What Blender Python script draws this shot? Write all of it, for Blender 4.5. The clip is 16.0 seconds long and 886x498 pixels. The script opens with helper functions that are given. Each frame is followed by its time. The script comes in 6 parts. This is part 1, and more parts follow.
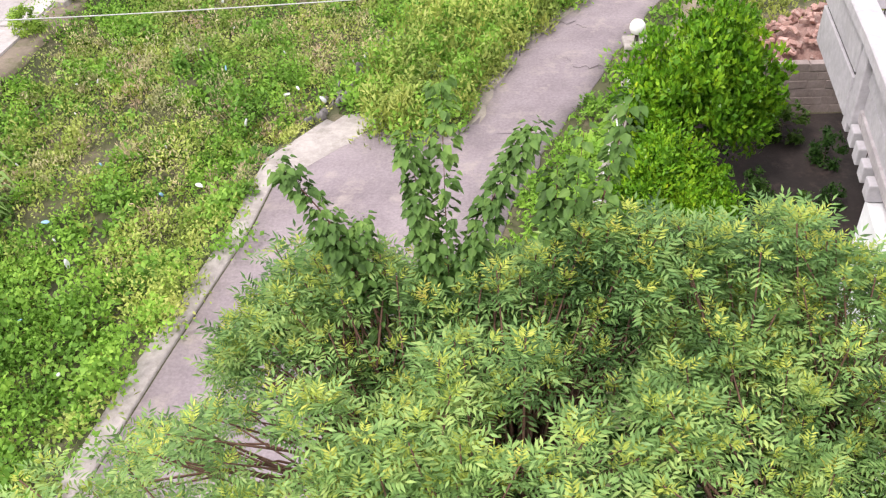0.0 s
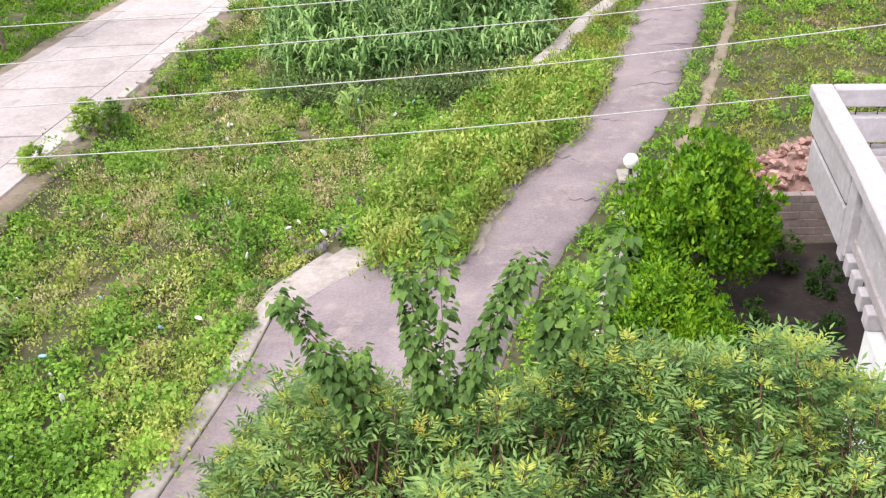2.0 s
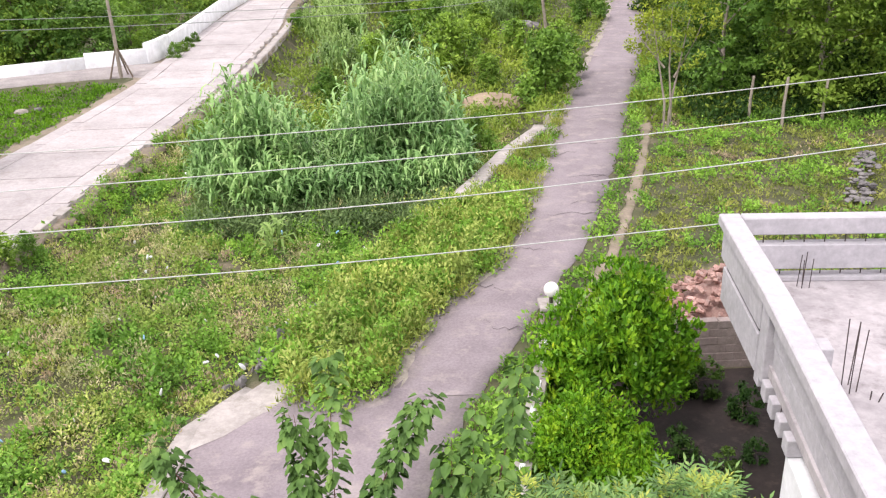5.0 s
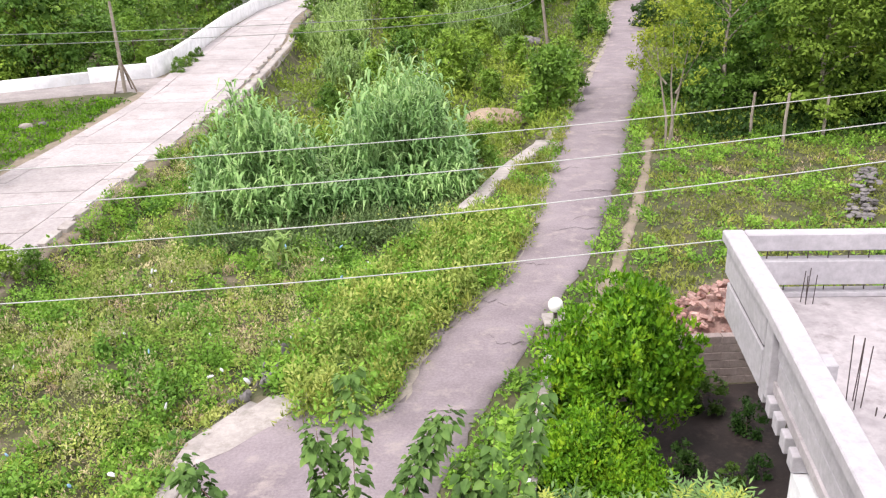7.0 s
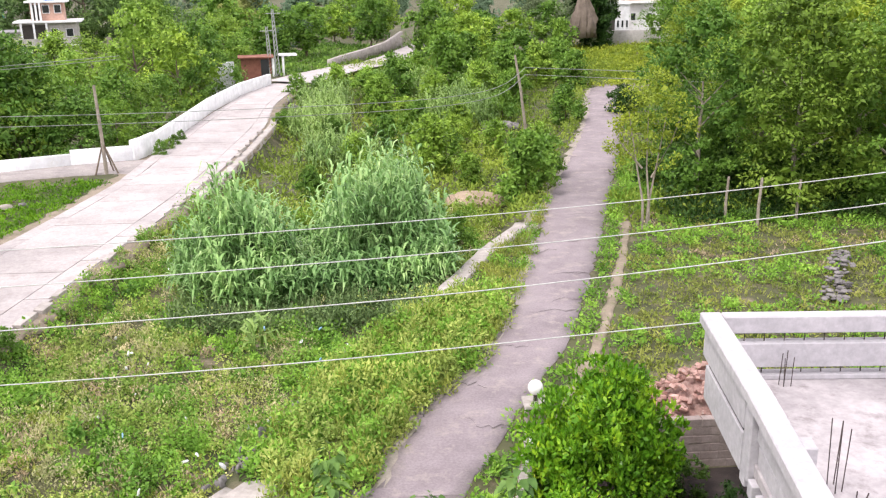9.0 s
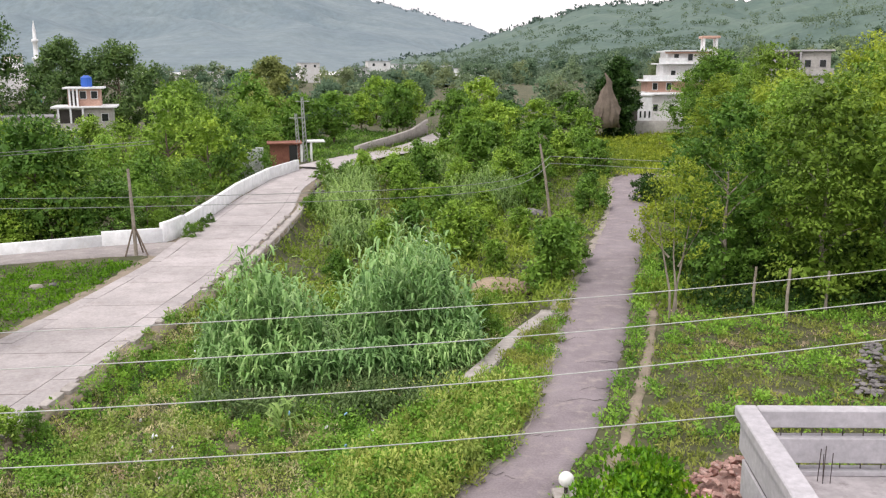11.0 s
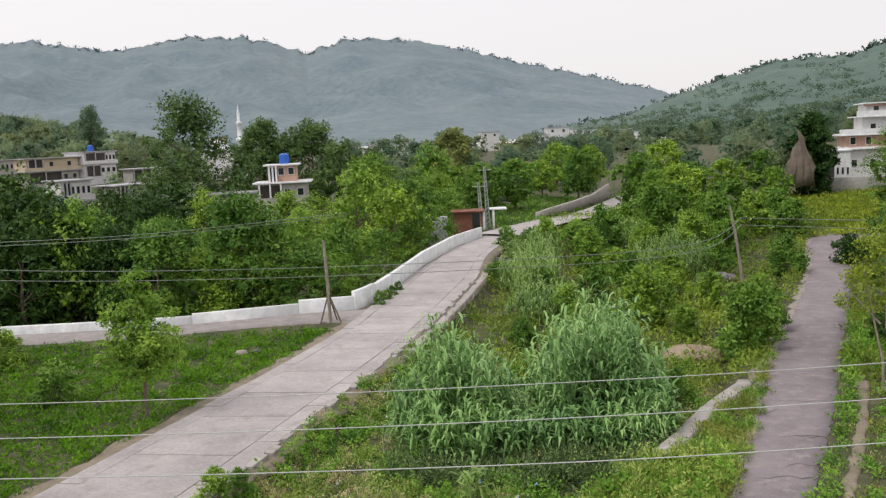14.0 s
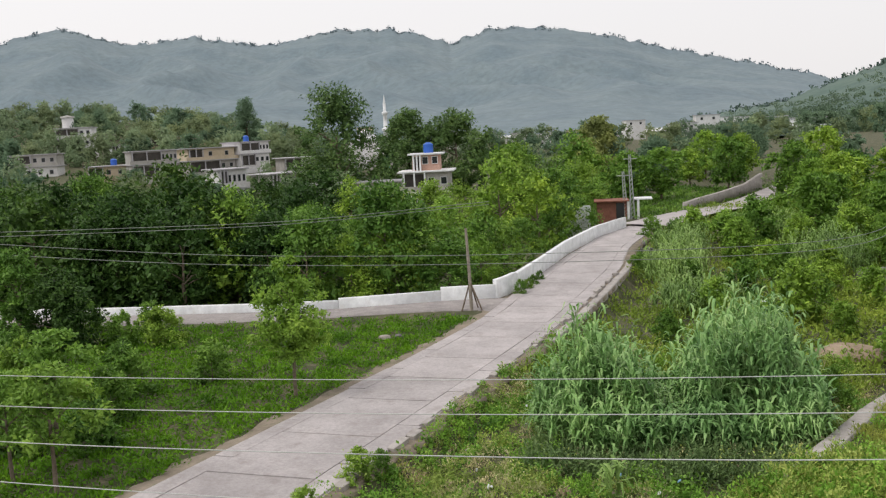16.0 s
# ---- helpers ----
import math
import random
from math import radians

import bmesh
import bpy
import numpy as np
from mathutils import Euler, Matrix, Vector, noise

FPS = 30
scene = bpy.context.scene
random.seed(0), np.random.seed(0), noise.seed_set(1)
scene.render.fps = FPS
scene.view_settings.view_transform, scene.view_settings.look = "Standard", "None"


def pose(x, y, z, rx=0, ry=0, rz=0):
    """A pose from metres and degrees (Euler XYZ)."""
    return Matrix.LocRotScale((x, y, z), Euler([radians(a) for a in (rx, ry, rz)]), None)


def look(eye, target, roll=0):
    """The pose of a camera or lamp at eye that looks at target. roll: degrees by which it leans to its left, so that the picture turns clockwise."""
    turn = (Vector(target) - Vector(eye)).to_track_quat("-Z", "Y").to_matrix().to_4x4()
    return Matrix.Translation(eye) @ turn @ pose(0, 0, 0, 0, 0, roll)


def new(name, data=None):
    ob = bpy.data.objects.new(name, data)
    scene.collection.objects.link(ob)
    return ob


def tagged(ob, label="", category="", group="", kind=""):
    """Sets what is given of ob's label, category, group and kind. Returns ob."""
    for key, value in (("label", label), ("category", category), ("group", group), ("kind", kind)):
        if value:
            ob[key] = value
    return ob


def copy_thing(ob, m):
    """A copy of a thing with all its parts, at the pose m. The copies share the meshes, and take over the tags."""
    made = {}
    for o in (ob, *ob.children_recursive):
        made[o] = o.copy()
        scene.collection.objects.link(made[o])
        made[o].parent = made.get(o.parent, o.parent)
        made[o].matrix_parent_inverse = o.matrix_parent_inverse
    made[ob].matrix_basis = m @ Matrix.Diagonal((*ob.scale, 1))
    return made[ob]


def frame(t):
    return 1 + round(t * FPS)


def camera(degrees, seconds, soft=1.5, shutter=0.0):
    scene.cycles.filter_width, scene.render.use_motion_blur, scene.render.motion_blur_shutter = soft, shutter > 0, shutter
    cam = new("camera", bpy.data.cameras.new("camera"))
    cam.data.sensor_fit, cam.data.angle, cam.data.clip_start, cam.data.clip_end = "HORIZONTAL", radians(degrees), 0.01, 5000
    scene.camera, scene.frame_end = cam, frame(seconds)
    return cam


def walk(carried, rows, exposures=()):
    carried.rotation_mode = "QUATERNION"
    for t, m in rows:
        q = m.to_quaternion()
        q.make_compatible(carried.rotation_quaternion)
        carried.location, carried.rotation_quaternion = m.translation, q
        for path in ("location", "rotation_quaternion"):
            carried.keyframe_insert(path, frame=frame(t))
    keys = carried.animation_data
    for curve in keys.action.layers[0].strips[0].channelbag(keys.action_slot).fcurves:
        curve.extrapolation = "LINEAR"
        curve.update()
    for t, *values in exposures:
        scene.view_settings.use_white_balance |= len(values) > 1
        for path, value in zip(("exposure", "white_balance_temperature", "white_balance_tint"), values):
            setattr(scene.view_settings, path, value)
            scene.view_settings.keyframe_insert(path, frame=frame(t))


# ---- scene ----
cam = camera(52.25, 16.0, soft=1.25)
PATH = [
    (0, pose(-0.032, 0.039, 10.474, 50.96, 2.26, 1.20)),
    (0.5, pose(-0.031, 0.037, 10.475, 53.41, 2.53, 1.29)),
    (1, pose(-0.030, 0.034, 10.477, 55.64, 2.90, 1.71)),
    (1.5, pose(-0.026, 0.030, 10.479, 57.68, 2.81, 1.88)),
    (2, pose(-0.020, 0.027, 10.481, 59.26, 2.53, 1.00)),
    (2.5, pose(-0.010, 0.025, 10.486, 60.85, 2.24, -0.16)),
    (3, pose(0.011, 0.036, 10.488, 61.85, 1.96, -1.01)),
    (3.5, pose(0.044, 0.075, 10.472, 63.69, 2.03, -1.76)),
    (4, pose(0.083, 0.123, 10.453, 65.08, 1.99, -2.39)),
    (4.5, pose(0.131, 0.163, 10.449, 66.35, 1.48, -2.99)),
    (5, pose(0.168, 0.191, 10.451, 67.22, 1.29, -3.29)),
    (7.5, pose(0.059, 0.100, 10.525, 68.76, 1.14, -3.23)),
    (8, pose(0.063, 0.087, 10.530, 70.33, 1.06, -3.45)),
    (8.5, pose(0.062, 0.068, 10.539, 71.85, 0.87, -4.04)),
    (9, pose(0.065, 0.048, 10.559, 73.24, 0.68, -4.41)),
    (9.5, pose(0.072, 0.041, 10.577, 75.08, 0.54, -3.26)),
    (12, pose(-0.321, -0.037, 10.670, 80.56, -0.15, -2.54)),
    (12.5, pose(-0.345, -0.069, 10.716, 82.01, 1.97, 1.15)),
    (13, pose(-0.354, -0.080, 10.733, 83.43, 2.80, 3.30)),
    (13.5, pose(-0.371, -0.069, 10.719, 83.14, 2.82, 5.92)),
    (14, pose(-0.404, -0.053, 10.703, 83.06, 2.65, 8.24)),
    (14.5, pose(-0.428, -0.029, 10.690, 82.75, 2.82, 10.83)),
    (15, pose(-0.438, -0.004, 10.671, 82.42, 3.02, 13.31)),
    (15.5, pose(-0.437, -0.005, 10.664, 82.57, 3.13, 15.41)),
    (16, pose(-0.436, -0.022, 10.668, 82.82, 2.96, 17.23)),
]
EXPOSURES = [(0, 0.45, 6500, 15), (5, 0.4, 6450, 16), (9.5, 0.5, 6450, 15), (12, -0.34, 6550, 12), (12.5, -0.16, 6550, 12), (13.2, -0.4, 6500, 10), (14, -0.48, 6500, 10), (16, -0.5, 6500, 9)]
walk(cam, PATH, EXPOSURES)

# ---- light: bright overcast day ----
world = bpy.data.worlds.new("overcast_sky")
scene.world = world
world.use_nodes = True
wn, wl = world.node_tree.nodes, world.node_tree.links
sky = wn.new("ShaderNodeTexSky")
sky.sky_type, sky.sun_disc = "NISHITA", False
sky.sun_elevation, sky.sun_rotation = radians(58), radians(-60)
sky.dust_density, sky.air_density = 5.0, 1.0
cloud = wn.new("ShaderNodeMix")
cloud.data_type = "RGBA"
cloud.inputs["Factor"].default_value = 0.82
wl.new(sky.outputs["Color"], cloud.inputs["A"])
cloud.inputs["B"].default_value = (9.6, 9.3, 9.4, 1)
bg = wn["Background"]
wl.new(cloud.outputs["Result"], bg.inputs["Color"])
bg.inputs["Strength"].default_value = 0.15
sun = new("sun", bpy.data.lights.new("sun", "SUN"))
sun.data.energy, sun.data.angle, sun.data.color = 1.7, radians(9), (1.0, 0.96, 0.9)
sun.matrix_basis = look((-30, 0, 58), (0, 30, 0))


# ---- materials ----
def graph(name):
    m = bpy.data.materials.new(name)
    m.use_nodes = True
    return m, m.node_tree.nodes, m.node_tree.links, m.node_tree.nodes["Principled BSDF"]


def rgb(c):
    return (c[0], c[1], c[2], 1)


def noise_node(n, l, scale, detail=4.0, rough=0.6, coord=None):
    t = n.new("ShaderNodeTexNoise")
    t.inputs["Scale"].default_value, t.inputs["Detail"].default_value, t.inputs["Roughness"].default_value = scale, detail, rough
    if coord is not None:
        l.new(coord, t.inputs["Vector"])
    return t


def ramp(n, l, source, stops):
    r = n.new("ShaderNodeValToRGB")
    l.new(source, r.inputs["Fac"])
    e = r.color_ramp.elements
    while len(e) < len(stops):
        e.new(0.5)
    for k, (p, c) in enumerate(stops):
        e[k].position, e[k].color = p, rgb(c)
    return r


def mixed(n, l, fac, a, b, mode="MIX"):
    m = n.new("ShaderNodeMix")
    m.data_type, m.blend_type = "RGBA", mode
    for key, v in (("Factor", fac), ("A", a), ("B", b)):
        if isinstance(v, bpy.types.NodeSocket):
            l.new(v, m.inputs[key])
        else:
            m.inputs[key].default_value = v if key == "Factor" else rgb(v)
    return m.outputs["Result"]


def surface(name, dark, light, big=0.4, fine=9.0, rough=0.85, bump=0.25, stain=None, piece=0.0, metal=0.0):
    """A rough surface: broad patches between two colours, fine grain, stains and relief."""
    m, n, l, p = graph(name)
    co = n.new("ShaderNodeNewGeometry").outputs["Position"]
    a, b = noise_node(n, l, big, 5, 0.65, co), noise_node(n, l, fine, 6, 0.7, co)
    col = ramp(n, l, a.outputs["Fac"], [(0.34, dark), (0.66, light)]).outputs["Color"]
    grain = ramp(n, l, b.outputs["Fac"], [(0.25, (0.68, 0.68, 0.68)), (0.75, (1.22, 1.22, 1.22))]).outputs["Color"]
    col = mixed(n, l, 0.75, col, grain, "MULTIPLY")
    if stain:
        s = noise_node(n, l, big * 2.7, 7, 0.75, co)
        f = ramp(n, l, s.outputs["Fac"], [(0.52, (0, 0, 0)), (0.68, (0.8, 0.8, 0.8))]).outputs["Color"]
        col = mixed(n, l, f, col, stain)
    if piece:
        o = n.new("ShaderNodeObjectInfo")
        f = ramp(n, l, o.outputs["Random"], [(0, (1 - piece,) * 3), (1, (1 + piece,) * 3)]).outputs["Color"]
        col = mixed(n, l, 1.0, col, f, "MULTIPLY")
    l.new(col, p.inputs["Base Color"])
    p.inputs["Roughness"].default_value, p.inputs["Metallic"].default_value = rough, metal
    if bump:
        k = n.new("ShaderNodeBump")
        k.inputs["Strength"].default_value, k.inputs["Distance"].default_value = bump, 0.03
        l.new(b.outputs["Fac"], k.inputs["Height"])
        l.new(k.outputs["Normal"], p.inputs["Normal"])
    return m


def leaf(name, dark, mid, light, patch=0.25, glow=0.28, rough=0.5, tips=None, vary=False, own=0.34):
    """Leaves: each leaf its own tone, broad drifts of tone, some light through the blade."""
    m, n, l, p = graph(name)
    g = n.new("ShaderNodeNewGeometry")
    o = n.new("ShaderNodeObjectInfo")
    a = noise_node(n, l, patch, 3, 0.6, g.outputs["Position"])
    dark = tuple(0.62 * v for v in dark)
    dark, mid, light = [(1.1 * c[0], 0.97 * c[1], c[2]) for c in (dark, mid, light)]
    stops = [(0.0, dark), (0.5, mid), (1.0, light)]
    if tips:
        stops = [(0.0, dark), (0.45, mid), (0.86, light), (1.0, tips)]
    soft = n.new("ShaderNodeMapRange")
    soft.inputs["From Min"].default_value, soft.inputs["From Max"].default_value = 0.3, 0.7
    l.new(a.outputs["Fac"], soft.inputs["Value"])
    blend = n.new("ShaderNodeMix")
    blend.inputs["Factor"].default_value = own
    l.new(soft.outputs["Result"], blend.inputs["A"])
    l.new(g.outputs["Random Per Island"], blend.inputs["B"])
    col = ramp(n, l, blend.outputs["Result"], stops).outputs["Color"]
    b = noise_node(n, l, patch * 0.17, 3, 0.6, g.outputs["Position"])
    drift = ramp(n, l, b.outputs["Fac"], [(0.3, (0.62, 0.70, 0.62)), (0.7, (1.35, 1.25, 1.1))]).outputs["Color"]
    col = mixed(n, l, 1.0, col, drift, "MULTIPLY")
    if vary:
        each = ramp(n, l, o.outputs["Random"], [(0, (0.52, 0.62, 0.62)), (0.5, (0.92, 0.95, 0.95)), (1, (1.3, 1.15, 1.0))]).outputs["Color"]
        col = mixed(n, l, 1.0, col, each, "MULTIPLY")
    l.new(col, p.inputs["Base Color"])
    p.inputs["Roughness"].default_value = rough
    p.inputs["Specular IOR Level"].default_value = 0.18
    tr = n.new("ShaderNodeBsdfTranslucent")
    l.new(col, tr.inputs["Color"])
    mx = n.new("ShaderNodeMixShader")
    mx.inputs["Fac"].default_value = glow * 0.72
    l.new(p.outputs["BSDF"], mx.inputs[1])
    l.new(tr.outputs["BSDF"], mx.inputs[2])
    l.new(mx.outputs["Shader"], n["Material Output"].inputs["Surface"])
    return m


def glassy(name, c, rough=0.12):
    m, n, l, p = graph(name)
    p.inputs["Base Color"].default_value, p.inputs["Roughness"].default_value = rgb(c), rough
    return m


M_ASPHALT = surface("worn_asphalt", (0.215, 0.18, 0.195), (0.315, 0.27, 0.285), 0.5, 16, 0.9, 0.5, (0.38, 0.33, 0.305))

M_APRON = surface("dusty_concrete", (0.27, 0.245, 0.24), (0.38, 0.345, 0.33), 0.7, 10, 0.9, 0.3, (0.42, 0.39, 0.36))
M_SLAB = surface("pale_road_concrete", (0.36, 0.33, 0.325), (0.49, 0.45, 0.445), 0.35, 8, 0.88, 0.25, (0.29, 0.255, 0.24), 0.09)
M_WALLCON = surface("weathered_concrete", (0.33, 0.30, 0.28), (0.50, 0.46, 0.43), 0.9, 8, 0.9, 0.3, (0.25, 0.23, 0.2))
M_CEMENT = surface("light_cement_plaster", (0.425, 0.41, 0.435), (0.51, 0.49, 0.515), 0.9, 7, 0.8, 0.1, (0.385, 0.37, 0.385))
M_ROOF = surface("screeded_roof", (0.33, 0.305, 0.315), (0.50, 0.465, 0.475), 0.8, 5, 0.8, 0.15, (0.22, 0.195, 0.195))
M_WHITE = surface("whitewash", (0.78, 0.79, 0.80), (0.88, 0.89, 0.90), 0.7, 1.6, 0.75, 0.03, (0.72, 0.71, 0.69))
M_BLOCK = surface("grey_block", (0.25, 0.20, 0.185), (0.34, 0.28, 0.26), 1.2, 14, 0.9, 0.4, None, 0.08)
M_BRICK = surface("red_brick", (0.323, 0.168, 0.140), (0.494, 0.326, 0.281), 2.5, 20, 0.85, 0.3, (0.551, 0.462, 0.421), 0.3)
# soil colour taken near black to carry the shade under the citrus
M_EARTH = surface("shade_darkened_earth", (0.014, 0.011, 0.010), (0.040, 0.029, 0.026), 0.8, 10, 0.95, 0.4, (0.075, 0.052, 0.046))
M_GRAVEL = surface("gravel_edge", (0.26, 0.23, 0.20), (0.38, 0.34, 0.29), 1.5, 25, 0.95, 0.5)
M_STONE = surface("field_stone", (0.125, 0.118, 0.118), (0.245, 0.228, 0.222), 1.3, 9, 0.9, 0.35, None, 0.25)
M_BARK = surface("bark", (0.13, 0.095, 0.07), (0.24, 0.19, 0.145), 3, 30, 0.9, 0.5)
M_PALEBARK = surface("pale_bark", (0.26, 0.22, 0.18), (0.40, 0.35, 0.29), 3, 30, 0.9, 0.5)
M_TWIG = surface("brown_twig", (0.12, 0.06, 0.045), (0.22, 0.12, 0.085), 4, 30, 0.8, 0.3)
M_STEEL = surface("rusty_steel", (0.06, 0.05, 0.05), (0.12, 0.09, 0.08), 8, 40, 0.7, 0.2, None, 0, 0.4)
M_WIRE = surface("aluminium_wire", (0.45, 0.46, 0.45), (0.6, 0.6, 0.58), 3, 30, 0.5, 0.0)
M_DARKWIRE = surface("grey_cable", (0.20, 0.22, 0.20), (0.30, 0.32, 0.29), 3, 30, 0.6, 0.0)
M_GALV = surface("galvanised_steel", (0.36, 0.39, 0.38), (0.5, 0.52, 0.5), 3, 30, 0.5, 0.05, None, 0, 0.3)
M_GLOBE = glassy("opal_globe", (0.88, 0.87, 0.86), 0.25)
M_TANK = glassy("blue_plastic", (0.03, 0.12, 0.50), 0.4)
# dark colour painted as the shade inside open verandas
M_SHADE = surface("veranda_shade_panel", (0.05, 0.045, 0.04), (0.09, 0.08, 0.07), 0.8, 6, 0.9, 0.1)
M_PANE = glassy("dark_window_glass", (0.03, 0.033, 0.035), 0.15)
M_LITW = glassy("white_litter_plastic", (0.75, 0.76, 0.78), 0.5)
M_LITB = glassy("blue_litter_plastic", (0.25, 0.45, 0.65), 0.5)
M_BEIGE = surface("beige_render", (0.55, 0.45, 0.31), (0.66, 0.56, 0.42), 0.3, 4, 0.85, 0.1)
M_GREYHOUSE = surface("grey_house_render", (0.38, 0.36, 0.34), (0.52, 0.50, 0.47), 0.3, 4, 0.85, 0.1, (0.28, 0.26, 0.24))
M_PALEHOUSE = surface("pale_house_render", (0.690, 0.667, 0.655), (0.800, 0.800, 0.800), 0.3, 4, 0.85, 0.1)
M_PINK = surface("salmon_render", (0.50, 0.30, 0.23), (0.60, 0.39, 0.31), 0.4, 4, 0.85, 0.1)
M_RUST = surface("red_brown_wall", (0.20, 0.075, 0.05), (0.30, 0.13, 0.09), 0.8, 6, 0.85, 0.2)
M_TEAL = surface("teal_paint", (0.06, 0.30, 0.28), (0.09, 0.38, 0.35), 0.8, 6, 0.6, 0.05)
M_GROUND = surface("meadow_soil", (0.048, 0.058, 0.022), (0.11, 0.108, 0.05), 0.35, 6, 0.95, 0.4, (0.25, 0.20, 0.15))
# distance haze is painted into the blue-grey of hill and mountain
M_HILL = surface("haze_tinted_hill_scrub", (0.080, 0.132, 0.110), (0.122, 0.178, 0.140), 0.012, 0.11, 0.95, 0, (0.062, 0.108, 0.094))
M_MOUNTAIN = surface("haze_tinted_mountain_scrub", (0.150, 0.200, 0.228), (0.196, 0.246, 0.262), 0.008, 0.06, 0.95, 0, (0.128, 0.176, 0.196))
M_TRACK = surface("trodden_earth", (0.20, 0.165, 0.12), (0.34, 0.28, 0.22), 0.7, 9, 0.95, 0.4, (0.13, 0.15, 0.05))

L_NEAR = leaf("mature_pinnate_leaves", (0.048, 0.120, 0.055), (0.200, 0.400, 0.135), (0.440, 0.640, 0.220), 4.0, 0.32, 0.4)
L_YOUNG = leaf("young_pinnate_leaves", (0.26, 0.41, 0.08), (0.38, 0.54, 0.11), (0.54, 0.62, 0.15), 5.0, 0.34, 0.4, (0.62, 0.52, 0.16))
L_SAP = leaf("broad_sapling_leaves", (0.038, 0.098, 0.027), (0.088, 0.205, 0.050), (0.185, 0.350, 0.092), 6, 0.28)
L_CITRUS = leaf("glossy_citrus_leaves", (0.045, 0.165, 0.010), (0.125, 0.345, 0.022), (0.310, 0.570, 0.032), 2.2, 0.24, 0.32, (0.58, 0.66, 0.04))
L_REED = leaf("blue_green_cane_leaves", (0.10, 0.26, 0.085), (0.230, 0.46, 0.165), (0.45, 0.69, 0.32), 1.6, 0.26, 0.45)
L_BROWN = leaf("withered_pinkish_weeds", (0.32, 0.28, 0.19), (0.46, 0.42, 0.30), (0.58, 0.54, 0.43), 2.2, 0.2, 0.8)
L_BROAD = leaf("dark_broad_weed_leaves", (0.09, 0.23, 0.04), (0.16, 0.37, 0.06), (0.27, 0.50, 0.09), 1.5, 0.25, 0.55)
L_WEED = leaf("lush_weed_leaves", (0.10, 0.27, 0.038), (0.20, 0.44, 0.062), (0.34, 0.61, 0.105), 1.2, 0.32, 0.55, own=0.22)
L_GRASS = leaf("yellow_green_grass", (0.157, 0.245, 0.046), (0.270, 0.380, 0.079), (0.420, 0.510, 0.145), 1.7, 0.3, 0.6, (0.47, 0.51, 0.22), own=0.22)
L_HERB = leaf("yellow_green_herbs", (0.18, 0.31, 0.07), (0.30, 0.46, 0.11), (0.45, 0.57, 0.18), 1.3, 0.3, 0.6, (0.54, 0.56, 0.28), own=0.2)
L_MEADOW = leaf("meadow_grass_blades", (0.13, 0.21, 0.045), (0.24, 0.335, 0.075), (0.37, 0.45, 0.13), 1.7, 0.3, 0.6, (0.44, 0.40, 0.20), own=0.2)
# hillside foliage, paled and blued in its colour to imitate haze
L_HILL = leaf("haze_tinted_hill_trees", (0.115, 0.19, 0.140), (0.130, 0.215, 0.150), (0.165, 0.25, 0.160), 0.02, 0.6, 0.8, own=0.1)
L_DRY = leaf("seeding_greyish_weeds", (0.29, 0.36, 0.17), (0.46, 0.52, 0.27), (0.64, 0.65, 0.44), 1.4, 0.25, 0.7, (0.64, 0.56, 0.48), own=0.22)
L_LAWN = leaf("lane_side_grass", (0.065, 0.20, 0.010), (0.115, 0.30, 0.016), (0.180, 0.40, 0.025), 1.0, 0.3, 0.6, own=0.22)
L_WOOD = leaf("acacia_leaves", (0.093, 0.220, 0.040), (0.198, 0.396, 0.064), (0.353, 0.595, 0.105), 0.8, 0.3, vary=True)
L_YELLOW = leaf("yellowing_leaves", (0.153, 0.261, 0.032), (0.281, 0.415, 0.048), (0.433, 0.553, 0.074), 1.2, 0.32)
# dark-leaved trees; also paints shade into undergrowth, garden shrubs and the near crown
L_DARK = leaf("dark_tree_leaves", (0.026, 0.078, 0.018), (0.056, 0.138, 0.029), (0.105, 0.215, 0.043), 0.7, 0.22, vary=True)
L_MIDWOOD = leaf("shaded_acacia_leaves", (0.085, 0.205, 0.042), (0.175, 0.36, 0.064), (0.305, 0.525, 0.10), 0.7, 0.28, vary=True)
# far foliage with the haze of distance put into its colours
L_FAR = leaf("haze_tinted_tree_leaves", (0.195, 0.315, 0.215), (0.225, 0.360, 0.240), (0.275, 0.415, 0.265), 0.1, 0.6, 0.8, vary=True, own=0.1)
L_FARDARK = leaf("haze_tinted_dark_tree_leaves", (0.145, 0.240, 0.160), (0.170, 0.275, 0.178), (0.205, 0.315, 0.190), 0.1, 0.6, 0.8, vary=True, own=0.1)
L_WILLOW = leaf("pale_willow_leaves", (0.19, 0.27, 0.10), (0.27, 0.36, 0.13), (0.36, 0.45, 0.17), 0.4, 0.4, 0.6, own=0.15)
L_VILLAGE = leaf("village_tree_leaves", (0.055, 0.125, 0.045), (0.10, 0.205, 0.065), (0.165, 0.29, 0.085), 0.6, 0.3, 0.5)


# ---- mesh helpers ----
def mesh(name, verts, faces, material, smooth=False):
    me = bpy.data.meshes.new(name)
    v = np.asarray(verts, dtype=np.float32).reshape(-1, 3)
    f = np.asarray(faces, dtype=np.int32)
    k = f.shape[1]
    me.vertices.add(len(v))
    me.vertices.foreach_set("co", v.ravel())
    me.loops.add(f.size)
    me.loops.foreach_set("vertex_index", f.ravel())
    me.polygons.add(len(f))
    me.polygons.foreach_set("loop_start", np.arange(0, f.size, k, dtype=np.int32))
    if smooth:
        me.polygons.foreach_set("use_smooth", np.ones(len(f), dtype=bool))
    me.materials.append(material)
    me.update(calc_edges=True)
    return me


